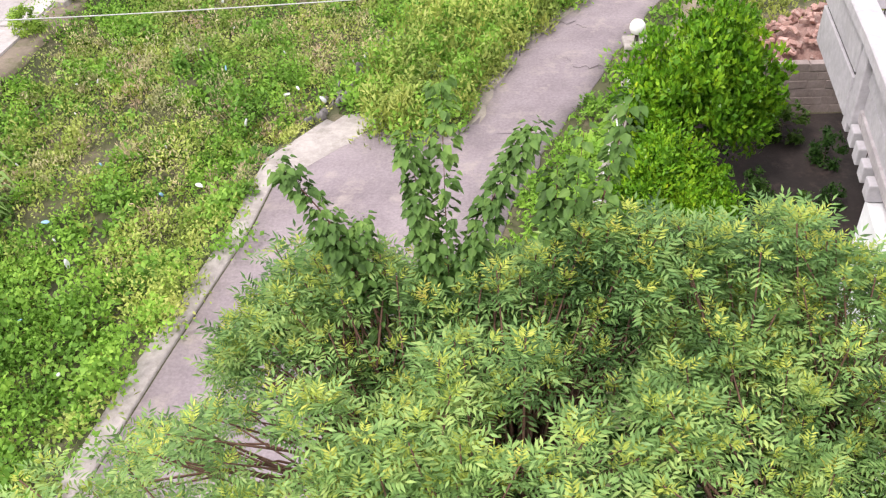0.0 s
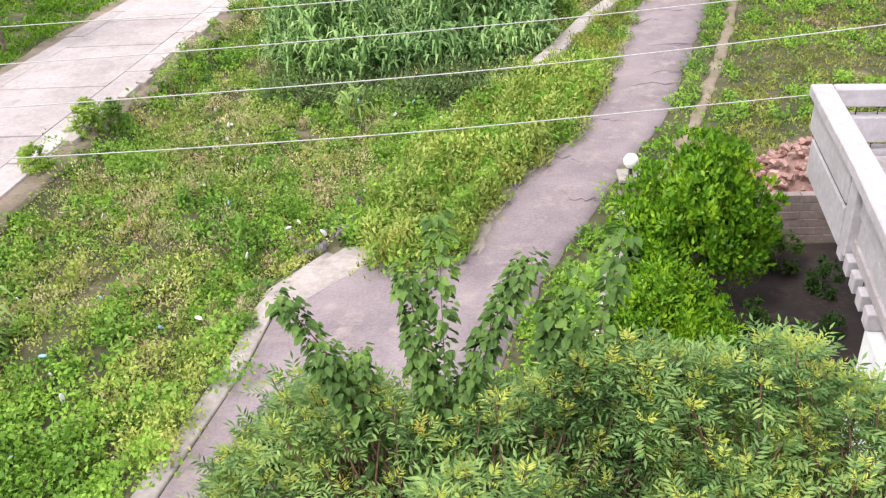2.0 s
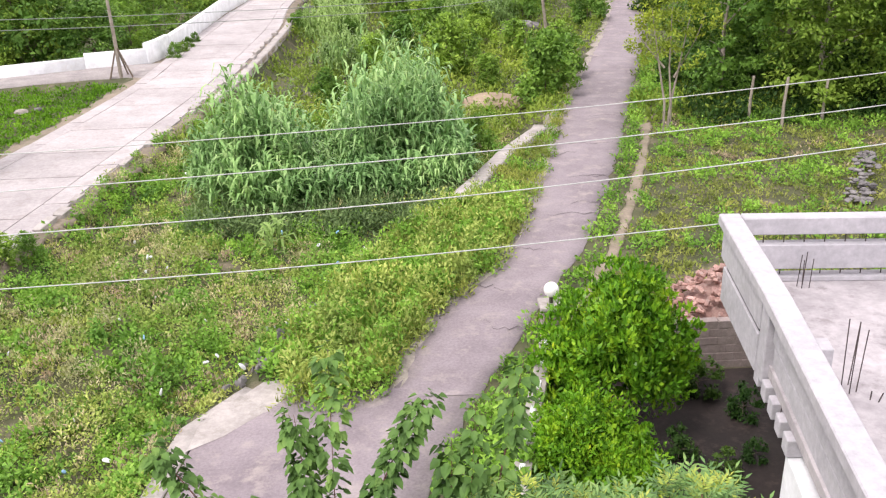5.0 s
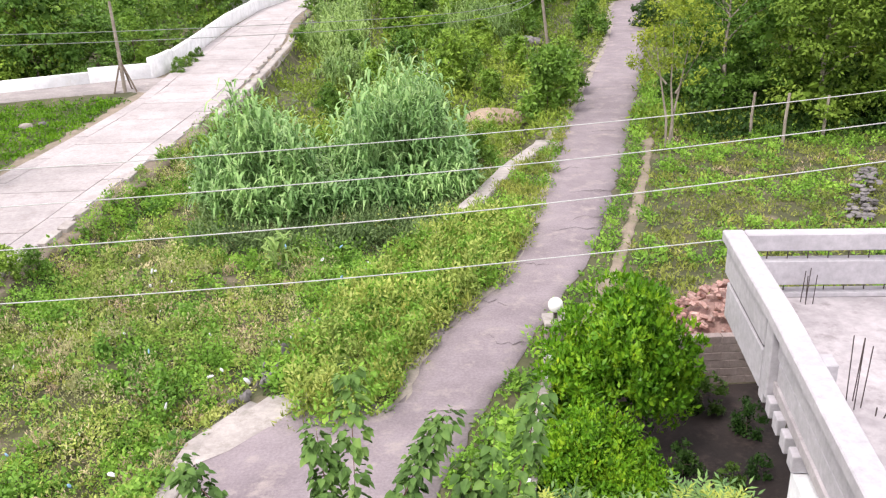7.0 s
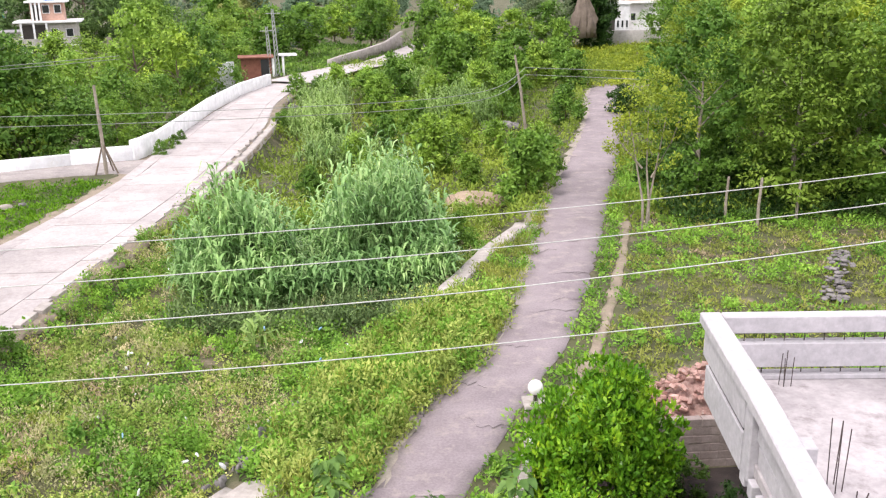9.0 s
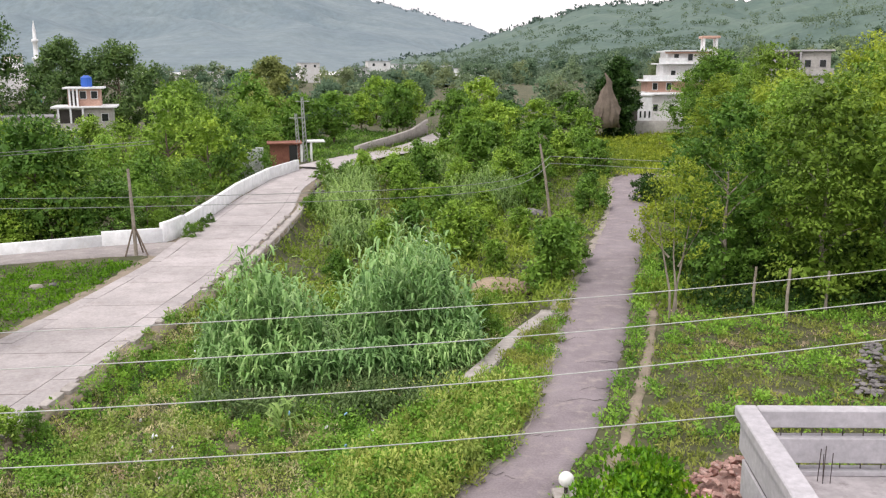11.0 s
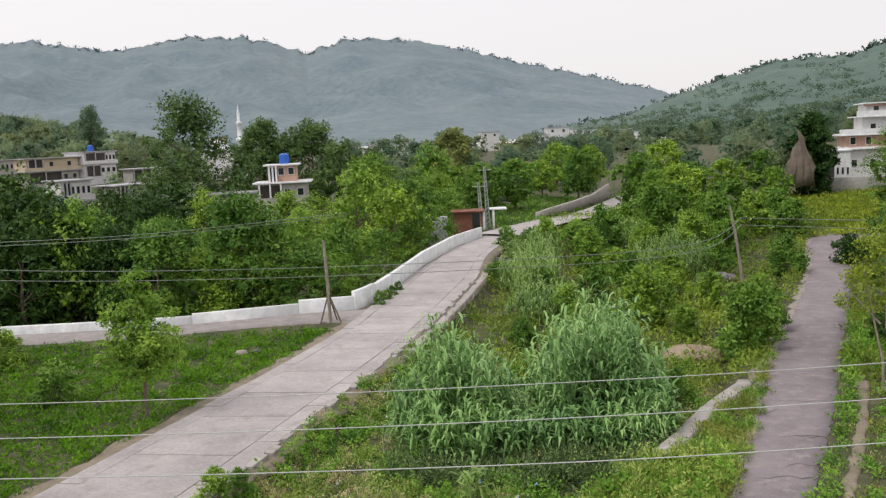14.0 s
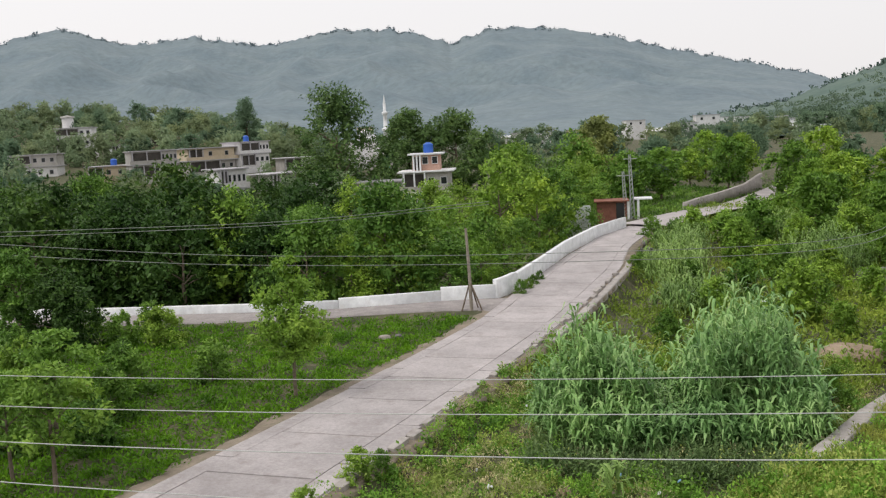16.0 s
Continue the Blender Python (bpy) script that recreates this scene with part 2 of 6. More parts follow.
def part(name, data, parent=None, label="", material=None):
    if isinstance(data, bmesh.types.BMesh):
        me = bpy.data.meshes.new(name)
        data.to_mesh(me)
        data.free()
        me.materials.append(material)
        data = me
    ob = new(name, data)
    ob.parent = parent
    if label:
        ob["label"] = label
    return ob


def thing(name, label, category, at=(0, 0, 0), turn=0.0, group="", kind=""):
    ob = new(name)
    ob.empty_display_size = 0.2
    ob.matrix_basis = pose(*at, 0, 0, turn)
    return tagged(ob, label, category, group, kind)


def box(bm, x0, x1, y0, y1, z0, z1, bevel=0.0, m=None):
    r = bmesh.ops.create_cube(bm, size=1, matrix=Matrix.Translation(((x0 + x1) / 2, (y0 + y1) / 2, (z0 + z1) / 2)) @ Matrix.Diagonal((x1 - x0, y1 - y0, z1 - z0, 1)))
    if bevel:
        es = list({e for v in r["verts"] for e in v.link_edges})
        bmesh.ops.bevel(bm, geom=es, offset=bevel, segments=1, affect="EDGES")
    return bm


def one_box(*a, bevel=0.0):
    return box(bmesh.new(), *a, bevel=bevel)


def tube(points, radii, sides=6):
    """Vertices and quads of a tapered tube along points."""
    p = np.asarray(points, float)
    d = np.gradient(p, axis=0)
    d /= np.linalg.norm(d, axis=1, keepdims=True) + 1e-9
    ref = np.where(np.abs(d[:, 2:3]) > 0.9, [[1.0, 0, 0]], [[0, 0, 1.0]])
    s = np.cross(d, ref)
    s /= np.linalg.norm(s, axis=1, keepdims=True) + 1e-9
    u = np.cross(s, d)
    a = np.linspace(0, 2 * np.pi, sides, endpoint=False)
    ring = s[:, None] * np.cos(a)[None, :, None] + u[:, None] * np.sin(a)[None, :, None]
    v = (p[:, None] + ring * np.asarray(radii, float)[:, None, None]).reshape(-1, 3)
    i, j = np.meshgrid(np.arange(len(p) - 1), np.arange(sides), indexing="ij")
    k = (j + 1) % sides
    f = np.stack([i * sides + j, i * sides + k, (i + 1) * sides + k, (i + 1) * sides + j], -1).reshape(-1, 4)
    return v, f


def joined(pieces):
    vs, fs, n = [], [], 0
    for v, f in pieces:
        vs.append(np.asarray(v))
        fs.append(np.asarray(f) + n)
        n += len(v)
    return np.concatenate(vs), np.concatenate(fs)


def unit(v):
    return v / (np.linalg.norm(v, axis=-1, keepdims=True) + 1e-9)


def blades(p, d, n, length, width, fold=0.12, wide=0.45):
    """One pointed, folded blade a row: base p, direction d, face n."""
    d = unit(d)
    s = unit(np.cross(d, n))
    n = np.cross(s, d)
    length, width = np.asarray(length)[:, None], np.asarray(width)[:, None]
    mid = p + d * length * wide + n * width * fold
    v = np.stack([p, mid + s * width / 2, p + d * length - n * length * 0.08, mid - s * width / 2], 1).reshape(-1, 3)
    return v, np.arange(len(v)).reshape(-1, 4)


def broad_leaves(p, d, n, length, width):
    """One broad pointed leaf a row, folded along its midrib, with a drooping tip."""
    d = unit(d)
    s = unit(np.cross(d, n))
    n = np.cross(s, d)
    L, W = np.asarray(length)[:, None], np.asarray(width)[:, None]
    lift = n * W * 0.16
    v = np.stack([p, p + d * L * 0.28 + s * W * 0.48 + lift, p + d * L * 0.66 + s * W * 0.34 + lift * 0.4, p + d * L - n * L * 0.16,
                  p + d * L * 0.66 - s * W * 0.34 + lift * 0.4, p + d * L * 0.28 - s * W * 0.48 + lift], 1).reshape(-1, 3)
    o = np.arange(len(p))[:, None] * 6
    return v, np.concatenate([o + [0, 1, 2, 3], o + [0, 3, 4, 5]], 0)


def ripple(x, y, seed, size):
    """Smooth noise of about -1 to 1 from crossed waves."""
    r = np.random.default_rng(seed)
    t = 0
    for k in range(7):
        a, f, ph = r.uniform(0, 6.28), r.uniform(0.5, 1.7) * 6.28 / size, r.uniform(0, 6.28)
        t = t + np.sin((x * np.cos(a) + y * np.sin(a)) * f + ph + 1.3 * np.sin((x * np.sin(a) - y * np.cos(a)) * f * 0.6 + ph * 2))
    return t / 3.2


# ---- plan: edges as x over y ----
WALL_Y, WALL_X = (2, 7.7, 10.2, 13.6, 16, 17.9, 23.6, 27.4, 34.5, 37.5, 47, 60, 81, 110), (-6.9, -5.9, -5.4, -4.65, -4.35, -3.0, -0.9, 1.35, 4.5, 6.2, 9.0, 13, 18.4, 26)
PL_Y, PL_X = (17.2, 20.5, 23.7, 28, 31.8, 39, 47, 59.9, 72, 81, 87, 92), (-0.13, 0.82, 3.0, 4.37, 5.48, 7.32, 9.7, 13.8, 17.2, 19.1, 21, 25)
PR_Y, PR_X = (2, 9, 12, 14.5, 17, 19.9, 24.3, 30.3, 35.1, 42.9, 54.5, 60.6, 72, 82, 87, 92), (-1.2, -0.5, 0.1, 0.7, 1.8, 3.16, 5.4, 7.6, 9.14, 11.5, 15.1, 16.9, 20.4, 22.7, 26, 31)
CL_Y, CL_X = (10, 18, 23.4, 26.9, 34, 38.7, 45.2, 51.2, 56.7, 71.6, 89, 97, 110), (-20, -18.7, -18, -17.4, -16.2, -15.4, -14.5, -13.9, -14.0, -13.5, -12.3, -10.5, -5.97)
CR_Y, CR_X = (10, 18, 24.2, 31.6, 35.5, 42, 49, 58.9, 68.5, 80, 95, 103), (-13.6, -12.8, -12.1, -11.15, -10.65, -9.85, -9.1, -8.5, -8.1, -8.6, -7.6, -5.4)


def wall_x(y):
    return np.interp(y, WALL_Y, WALL_X)


def path_l(y):
    return np.where(np.asarray(y) < 16.5, wall_x(y) + 0.2, np.interp(y, PL_Y, PL_X))


def path_r(y):
    return np.interp(y, PR_Y, PR_X)


def lane_l(y):
    return np.interp(y, CL_Y, CL_X)


def lane_r(y):
    return np.interp(y, CR_Y, CR_X)


def white_wall_y(x):
    return np.interp(x, (-60, -39, -29.2, -24.2, -18.2, -14.7), (46, 49.1, 50.9, 52.2, 55, 56.1))


def smooth(t):
    t = np.clip(t, 0, 1)
    return t * t * (3 - 2 * t)


def land(x, y):
    x, y = np.asarray(x, float), np.asarray(y, float)
    r = np.hypot(x, y)
    az = np.degrees(np.arctan2(x, y))
    inside = np.minimum(wall_x(y) - 0.1 - x, x - lane_r(y) - 0.2)
    deep = np.interp(y, (20, 45, 60, 100), (0.55, 0.8, 1.3, 0.4))
    z = -deep * smooth(inside / 1.4) + np.where(inside > 0.3, 0.1 * ripple(x, y, 3, 5), 0) * smooth(inside / 2)
    meadow = np.minimum(lane_l(y) - x, white_wall_y(x) - 3.4 - y)
    z = z + np.where(meadow > 0, -0.25 * smooth(meadow / 2) + 0.06 * ripple(x, y, 4, 4) * smooth(meadow / 2), 0)
    wood = np.minimum(np.where(x < -14.6, y - white_wall_y(x) - 0.2, -15.0 - x + (y - 56) * 0.08), 200)
    z = z + np.where((wood > 0) & (y > 46), -1.2 * smooth(wood / 3), 0)
    right = x - path_r(y) - 0.4
    z = z + np.where((right > 0) & (y > 20), 0.05 * ripple(x, y, 5, 3) * smooth(right / 1.5), 0)
    z = z + smooth((r - 110) / 190) * np.interp(az, (-60, -38, -25, -18, 0, 14, 30, 60), (8, 7, 5.5, 3.5, 1.5, 4.5, 10, 12))
    z = z + smooth((r - 300) / 700) * np.interp(az, (-60, -38, -30, -15, 0, 14, 30, 60), (8, 8, 4, 0, -2, 4, 30, 40))
    z = z + smooth((r - 235) / 260) * np.interp(az, (-60, -38, -30, -24), (22, 20, 13, 0))
    return np.where(y < 1, 0, z)


# ---- ground ----
az = np.radians(np.concatenate([np.arange(-180, -64, 6), np.arange(-64, 50, 0.3), np.arange(50, 180, 6)]))
rr = np.concatenate([[0.0], np.geomspace(2.0, 1500, 220)])
A, R = np.meshgrid(az, rr, indexing="ij")
gx, gy = R * np.sin(A), R * np.cos(A)
na, nr = A.shape
i, j = np.meshgrid(np.arange(na), np.arange(nr - 1), indexing="ij")
ii = (i + 1) % na
quads = np.stack([i * nr + j, i * nr + j + 1, ii * nr + j + 1, ii * nr + j], -1).reshape(-1, 4)[:, ::-1]
ground = new("ground", mesh("ground", np.stack([gx, gy, land(gx, gy)], -1), quads, M_GROUND, True))
tagged(ground, "uneven green meadow and scrub ground with bare soil", "ground", kind="structure")


def range_of_hills(name, label, mat, azs, els, near, crest, far, spur, seed, foot):
    a = np.arange(azs[0], azs[-1], 0.16)
    top = np.tan(np.radians(np.interp(a, azs, els))) * crest + 10.5
    fine = ripple(a, 0 * a, seed, 1.1) * crest * 0.0016 + ripple(a, 0 * a, seed + 1, 0.35) * crest * 0.0008
    q = np.concatenate([np.linspace(0, 1, 46), [1.15, 1.4]])
    G, Q = np.meshgrid(a, q, indexing="ij")
    rad = near + (crest - near) * Q
    s = np.where(Q <= 1, Q ** 1.15, 1 - (Q - 1) * 1.2)
    x, y = rad * np.sin(np.radians(G)), rad * np.cos(np.radians(G))
    rid = 1 - np.abs(ripple(x, y, seed + 2, spur)) + 0.25 * ripple(x, y, seed + 3, spur * 0.4)
    h = foot + (top[:, None] - foot) * s * (1 - 0.5 * np.clip(1 - Q, 0, 1) * (1.1 - rid))
    h = h + fine[:, None] * np.clip(Q, 0, 1) ** 9
    m, n = G.shape
    i, j = np.meshgrid(np.arange(m - 1), np.arange(n - 1), indexing="ij")
    f = np.stack([i * n + j, (i + 1) * n + j, (i + 1) * n + j + 1, i * n + j + 1], -1).reshape(-1, 4)
    ob = new(name, mesh(name, np.stack([x, y, h], -1), f, mat, True))
    return tagged(ob, label, "hills", kind="structure"), (x, y, h)


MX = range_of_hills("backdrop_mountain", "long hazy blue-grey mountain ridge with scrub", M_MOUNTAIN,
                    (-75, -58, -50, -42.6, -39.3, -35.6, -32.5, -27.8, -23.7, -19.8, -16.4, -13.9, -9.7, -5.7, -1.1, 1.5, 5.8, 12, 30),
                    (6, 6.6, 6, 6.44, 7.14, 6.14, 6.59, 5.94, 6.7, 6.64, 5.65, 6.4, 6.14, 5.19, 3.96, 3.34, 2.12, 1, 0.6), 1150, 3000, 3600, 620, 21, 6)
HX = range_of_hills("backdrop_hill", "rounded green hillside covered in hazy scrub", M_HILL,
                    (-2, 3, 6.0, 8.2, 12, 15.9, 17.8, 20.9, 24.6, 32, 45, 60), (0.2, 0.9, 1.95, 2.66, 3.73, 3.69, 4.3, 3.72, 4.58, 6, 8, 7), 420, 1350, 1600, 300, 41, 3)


def ribbon(name, xl, xr, ys, z, mat, label, cat, drop=0.2):
    """A strip of paving with turned-down edges."""
    l, r = xl(ys), xr(ys)
    cols = [l, l + 0.02, *[l + (r - l) * k for k in (0.25, 0.5, 0.75)], r - 0.02, r]
    zs = [z - drop, z, z + 0.015, z + 0.025, z + 0.015, z, z - drop]
    v = np.stack([np.stack([c, ys, np.full_like(ys, h)], -1) for c, h in zip(cols, zs)], 1)
    n, k = len(ys), len(cols)
    i, j = np.meshgrid(np.arange(n - 1), np.arange(k - 1), indexing="ij")
    f = np.stack([i * k + j, i * k + j + 1, (i + 1) * k + j + 1, (i + 1) * k + j], -1).reshape(-1, 4)
    return tagged(new(name, mesh(name, v, f, mat)), label, cat, kind="structure")


ys = np.arange(16.8, 91.5, 0.4)
jit = lambda y, s: 0.09 * ripple(np.asarray(y), 0 * np.asarray(y), s, 1.6)
ribbon("path", lambda y: path_l(y) + jit(y, 61), lambda y: path_r(y) + jit(y, 62), ys, 0.05, M_ASPHALT, "narrow worn grey-purple asphalt path with ragged edges", "path")
ribbon("path_gravel_edge", lambda y: path_l(y) - 0.3 - 0.5 * np.exp(-((y - 39) / 4) ** 2) + jit(y, 63) * 3.0, lambda y: path_l(y) + 0.4, ys, 0.03, M_GRAVEL, "pale gravel along the edge of the asphalt path", "path")
ribbon("apron", lambda y: wall_x(y) + 0.25, lambda y: path_r(y) + jit(y, 64), np.arange(2, 17.3, 0.4), 0.046, M_ASPHALT, "dusty pinkish-grey apron widening the asphalt path", "path")
pad = [(-4.3, 15.2), (-4.15, 16.2), (-3.05, 17.75), (-2.1, 17.9), (-1.3, 17.35), (-1.9, 16.9), (-2.9, 16.5), (-3.6, 15.7)]
tagged(new("corner_pad", mesh("corner_pad", [(px, py, 0.056) for px, py in pad], [list(range(8))[::-1]], M_WALLCON)), "pale dusty concrete pad at the corner of the retaining wall", "path", kind="structure")
ribbon("foot_track", lambda y: path_r(y) + 0.75 + jit(y, 65), lambda y: path_r(y) + 1.2 + jit(y, 66), np.arange(20, 40, 0.4), 0.04, M_TRACK, "narrow trodden earth track beside the asphalt path", "path")
ribbon("lane_shoulder", lambda y: lane_l(y) - 0.75 + 2 * jit(y, 67), lambda y: lane_r(y) + 0.7 + 2 * jit(y, 68), np.arange(10, 104, 0.5), 0.0, M_TRACK, "earthy gravel shoulder under the concrete lane", "road")


def strip_wall(name, pts, thick, top, bottom, mat, label, cat="wall"):
    """A wall along a line of points, one closed mesh."""
    p = np.array(pts, float)
    d = unit(np.gradient(p, axis=0))
    s = np.stack([-d[:, 1], d[:, 0]], -1) * thick / 2
    t = np.broadcast_to(np.asarray(top, float), (len(p),))
    c = 0.03
    ring = [np.c_[p + s, np.full(len(p), bottom)], np.c_[p + s, t - c], np.c_[p + s * 0.86, t], np.c_[p - s * 0.86, t], np.c_[p - s, t - c], np.c_[p - s, np.full(len(p), bottom)]]
    v = np.stack(ring, 1)
    n, k = len(p), 6
    i, j = np.meshgrid(np.arange(n - 1), np.arange(k), indexing="ij")
    jj = (j + 1) % k
    f = np.stack([i * k + j, i * k + jj, (i + 1) * k + jj, (i + 1) * k + j], -1).reshape(-1, 4)[:, ::-1]
    ends = np.array([[0, 1, 4, 5], [1, 2, 3, 4]])
    f = np.concatenate([f, ends, (ends + (n - 1) * k)[:, ::-1]])
    return tagged(new(name, mesh(name, v.reshape(-1, 3), f, mat)), label, cat, kind="structure")


yw = np.arange(2, 17.9, 0.5)
strip_wall("retaining_wall_apron", np.c_[wall_x(yw), yw], 0.42, 0.058 + 0.012 * ripple(yw, 0 * yw, 8, 2), -1.3, M_WALLCON, "low pale concrete retaining wall edging the apron")
yw = np.arange(17.9, 38, 0.5)
strip_wall("retaining_wall_field", np.c_[wall_x(yw), yw], 0.62, 0.2 + 0.02 * ripple(yw, 0 * yw, 9, 2) - 0.4 * (yw < 26.6), -1.5, M_WALLCON, "weathered concrete retaining wall between verge and field")
yw = np.arange(44, 72, 0.6)
strip_wall("retaining_wall_lane", np.c_[lane_r(yw) + 0.45, yw], 0.5, 0.06 + 0.02 * ripple(yw, 0 * yw, 10, 2), -2.2, M_WALLCON, "rough retaining wall holding up the concrete lane")
strip_wall("far_bank_wall", [(-5.4, 115), (-4.0, 120), (-1, 128), (2, 137), (4.6, 147)], 0.5, (0.9, 1.0, 1.2, 1.5, 2.4), -0.6, M_WALLCON, "low grey stone bank wall beside the far lane")
# whitewashed wall, stepping up towards the lane
for k, (pts, top) in enumerate([([(-60, 46.0), (-50, 47.6), (-39, 49.1), (-29.2, 50.9), (-24.2, 52.2)], 0.55), ([(-24.2, 52.2), (-18.2, 55)], 0.68), ([(-18.2, 55), (-14.7, 56.2)], 0.9),
                                ([(-14.8, 56.0), (-14.45, 57.2), (-14.2, 59)], 1.25), ([(-14.2, 58.9), (-13.9, 66), (-13.65, 76.5), (-12.6, 88), (-10.7, 96)], 1.15)]):
    strip_wall("white_wall_%d" % (k + 1), pts, 0.34, top, -1.6, M_WHITE, "whitewashed boundary wall with stepped top and grey stains")
# side lane inside the white wall
v, f = [], []
for x in np.linspace(-60, -13.9, 40):
    y0 = white_wall_y(x)
    w = np.interp(x, (-60, -30, -22, -15, -13.9), (3.2, 3.2, 3.1, 3.6, 4.5))
    v += [(x, y0 - w - 0.05, -0.25), (x, y0 - w, 0.03), (x, y0 - 0.1, 0.03)]
f = [[3 * k + a, 3 * k + 3 + a, 3 * k + 4 + a, 3 * k + 1 + a] for k in range(39) for a in (0, 1)]
tagged(new("side_lane", mesh("side_lane", v, f, M_APRON)), "dusty concrete side lane along the white wall", "road", kind="structure")
v = []
for x, y, w in [(-8.6, 96, 5.2), (-6.6, 102, 4.8), (-3.2, 110, 4.4), (0.2, 119, 4.2), (3.2, 128, 4), (5.2, 136, 4), (8.5, 150, 4), (14, 170, 4)]:
    z = max(float(land(x, y)), float(land(x - 2, y + 1.5)), float(land(x + 2, y - 1.5))) + 0.3
    v += [(x - w / 2, y + 1.5, z), (x + w / 2, y - 1.5, z)]
tagged(new("far_lane", mesh("far_lane", v, [[2 * k, 2 * k + 1, 2 * k + 3, 2 * k + 2] for k in range(7)], M_SLAB)), "pale concrete lane climbing away between trees", "road", kind="structure")


# ---- house under construction ----
HOUSE_AT, HOUSE_TURN = (6.13, 15.71, 0), -4.3
house = thing("house", "unfinished one-storey house of pale cement with open roof railing", "house", HOUSE_AT, HOUSE_TURN)
# local axes: x along the back railing, -y along the side railing
BEND = -3.4  # the side runs a little out of square, more so past the first column


def skew_box(x0, x1, y0, y1, z0, z1, bevel=0.0):
    bm = one_box(x0, x1, y0, y1, z0, z1, bevel=bevel)
    if y0 < BEND - 0.3 and y1 > BEND + 0.3:
        bmesh.ops.bisect_plane(bm, geom=bm.verts[:] + bm.edges[:] + bm.faces[:], plane_co=(0, BEND, 0), plane_no=(0, 1, 0))
    for vv in bm.verts:
        vv.co.x += 0.062 * max(vv.co.y, BEND) + 0.092 * min(vv.co.y - BEND, 0)
    return bm


part("wall", skew_box(1.7, 9.5, -13, -1.2, -0.3, 2.78), house, "", M_WHITE)
part("porch_wall", skew_box(0.14, 1.68, -13, -5.0, -0.3, 2.6, bevel=0.01), house, "whitewashed wall under the corbels", M_WHITE)
part("roof_slab", skew_box(0.2, 9.7, -13.2, 0.0, 2.91, 3.12, bevel=0.015), house, "screeded concrete roof slab", M_ROOF)
part("roof_edge", skew_box(0.42, 9.7, -0.3, 0.0, 3.125, 3.22, bevel=0.01), house, "", M_CEMENT)
part("side_coping", skew_box(-0.03, 0.36, -13.2, 0.02, 4.2, 4.4, bevel=0.02), house, "broad pale concrete coping", M_CEMENT)
part("fascia", skew_box(0.08, 0.19, -2.98, -0.3, 2.78, 3.46, bevel=0.012), house, "pale fascia below the railing slot", M_CEMENT)
part("side_rail", skew_box(0.08, 0.4, -2.98, -0.02, 3.54, 4.19, bevel=0.015), house, "", M_CEMENT)
part("fascia", skew_box(0.24, 0.4, -13.2, -3.4, 2.905, 3.46, bevel=0.012), house, "pale fascia below the railing slot", M_CEMENT)
part("side_rail", skew_box(0.2, 0.36, -13.2, -3.4, 3.54, 4.19, bevel=0.015), house, "", M_CEMENT)
part("back_coping", skew_box(0.37, 9.7, -0.27, 0.02, 4.06, 4.4, bevel=0.02), house, "", M_CEMENT)
part("back_rail", skew_box(0.42, 9.7, -0.3, -0.02, 3.38, 3.87, bevel=0.015), house, "", M_CEMENT)
for k in range(5):
    b = 2.96 + 0.475 * k
    part("corbel", skew_box(0.1, 0.7, -b - 0.27, -b, 2.62, 2.9, bevel=0.012), house, "stub concrete corbel under the roof edge", M_CEMENT)
part("column", skew_box(0.1, 0.42, -3.38, -2.99, 2.79, 4.195, bevel=0.015), house, "", M_CEMENT)
part("column", skew_box(0.37, 0.72, -4.65, -4.3, 3.125, 4.1, bevel=0.015), house, "", M_CEMENT)
part("column", skew_box(0.37, 0.75, -9.3, -8.9, 3.125, 4.395, bevel=0.015), house, "", M_CEMENT)
rng = np.random.default_rng(5)


def rod(a, b, r, sides=6):
    return tube([a, tuple((np.array(a) + b) / 2), b], [r, r, r], sides)


for x, y, z0, z1 in [(1.4, -0.5, 3.1, 3.75), (1.52, -0.45, 3.1, 3.8), (1.46, -0.6, 3.1, 3.7), (1.6, -0.58, 3.1, 3.72), (0.86, -4.05, 3.1, 4.25), (0.98, -4.0, 3.1, 4.2), (0.9, -4.25, 3.1, 4.3), (1.02, -4.2, 3.1, 4.15),
                     (0.12, -6.4, 4.38, 4.5), (0.2, -6.45, 4.38, 4.52), (-0.1, -4.3, 2.72, 3.0)]:
    v, f = rod((x, y, z0), (x + rng.uniform(-0.03, 0.05), y + rng.uniform(-0.03, 0.03), z1), 0.009, 5)
    part("rebar", mesh("rebar", v, f, M_STEEL), house, "thin rusty reinforcing bar")
for k in range(24):
    for z0, z1 in ((3.85, 4.08), (3.2, 3.4)):
        v, f = rod((0.8 + 0.38 * k, -0.15, z0), (0.8 + 0.38 * k, -0.15, z1), 0.012, 5)
        part("rail_bar", mesh("rail_bar", v, f, M_STEEL), house)
# dark strips set in the railing slot, coloured as its shadow
M_SLOT = surface("slot_shadow", (0.05, 0.05, 0.05), (0.09, 0.085, 0.08), 3, 20, 0.9, 0)
for x, a, b in ((0.12, -2.9, -0.4), (0.27, -13, -3.5)):
    part("rail_slot", skew_box(x, x + 0.06, a, b, 3.462, 3.538), house, "", M_SLOT)
# garden soil sheet with the trees' shade put into its colour
tagged(new("garden_floor", mesh("garden_floor", [(2.2, 5, 0.02), (6.6, 5, 0.02), (9, 17.4, 0.02), (4.0, 17.4, 0.02)], [[0, 1, 2, 3]], M_EARTH)), "bare garden soil coloured dark for the shade under the trees", "ground", kind="structure")

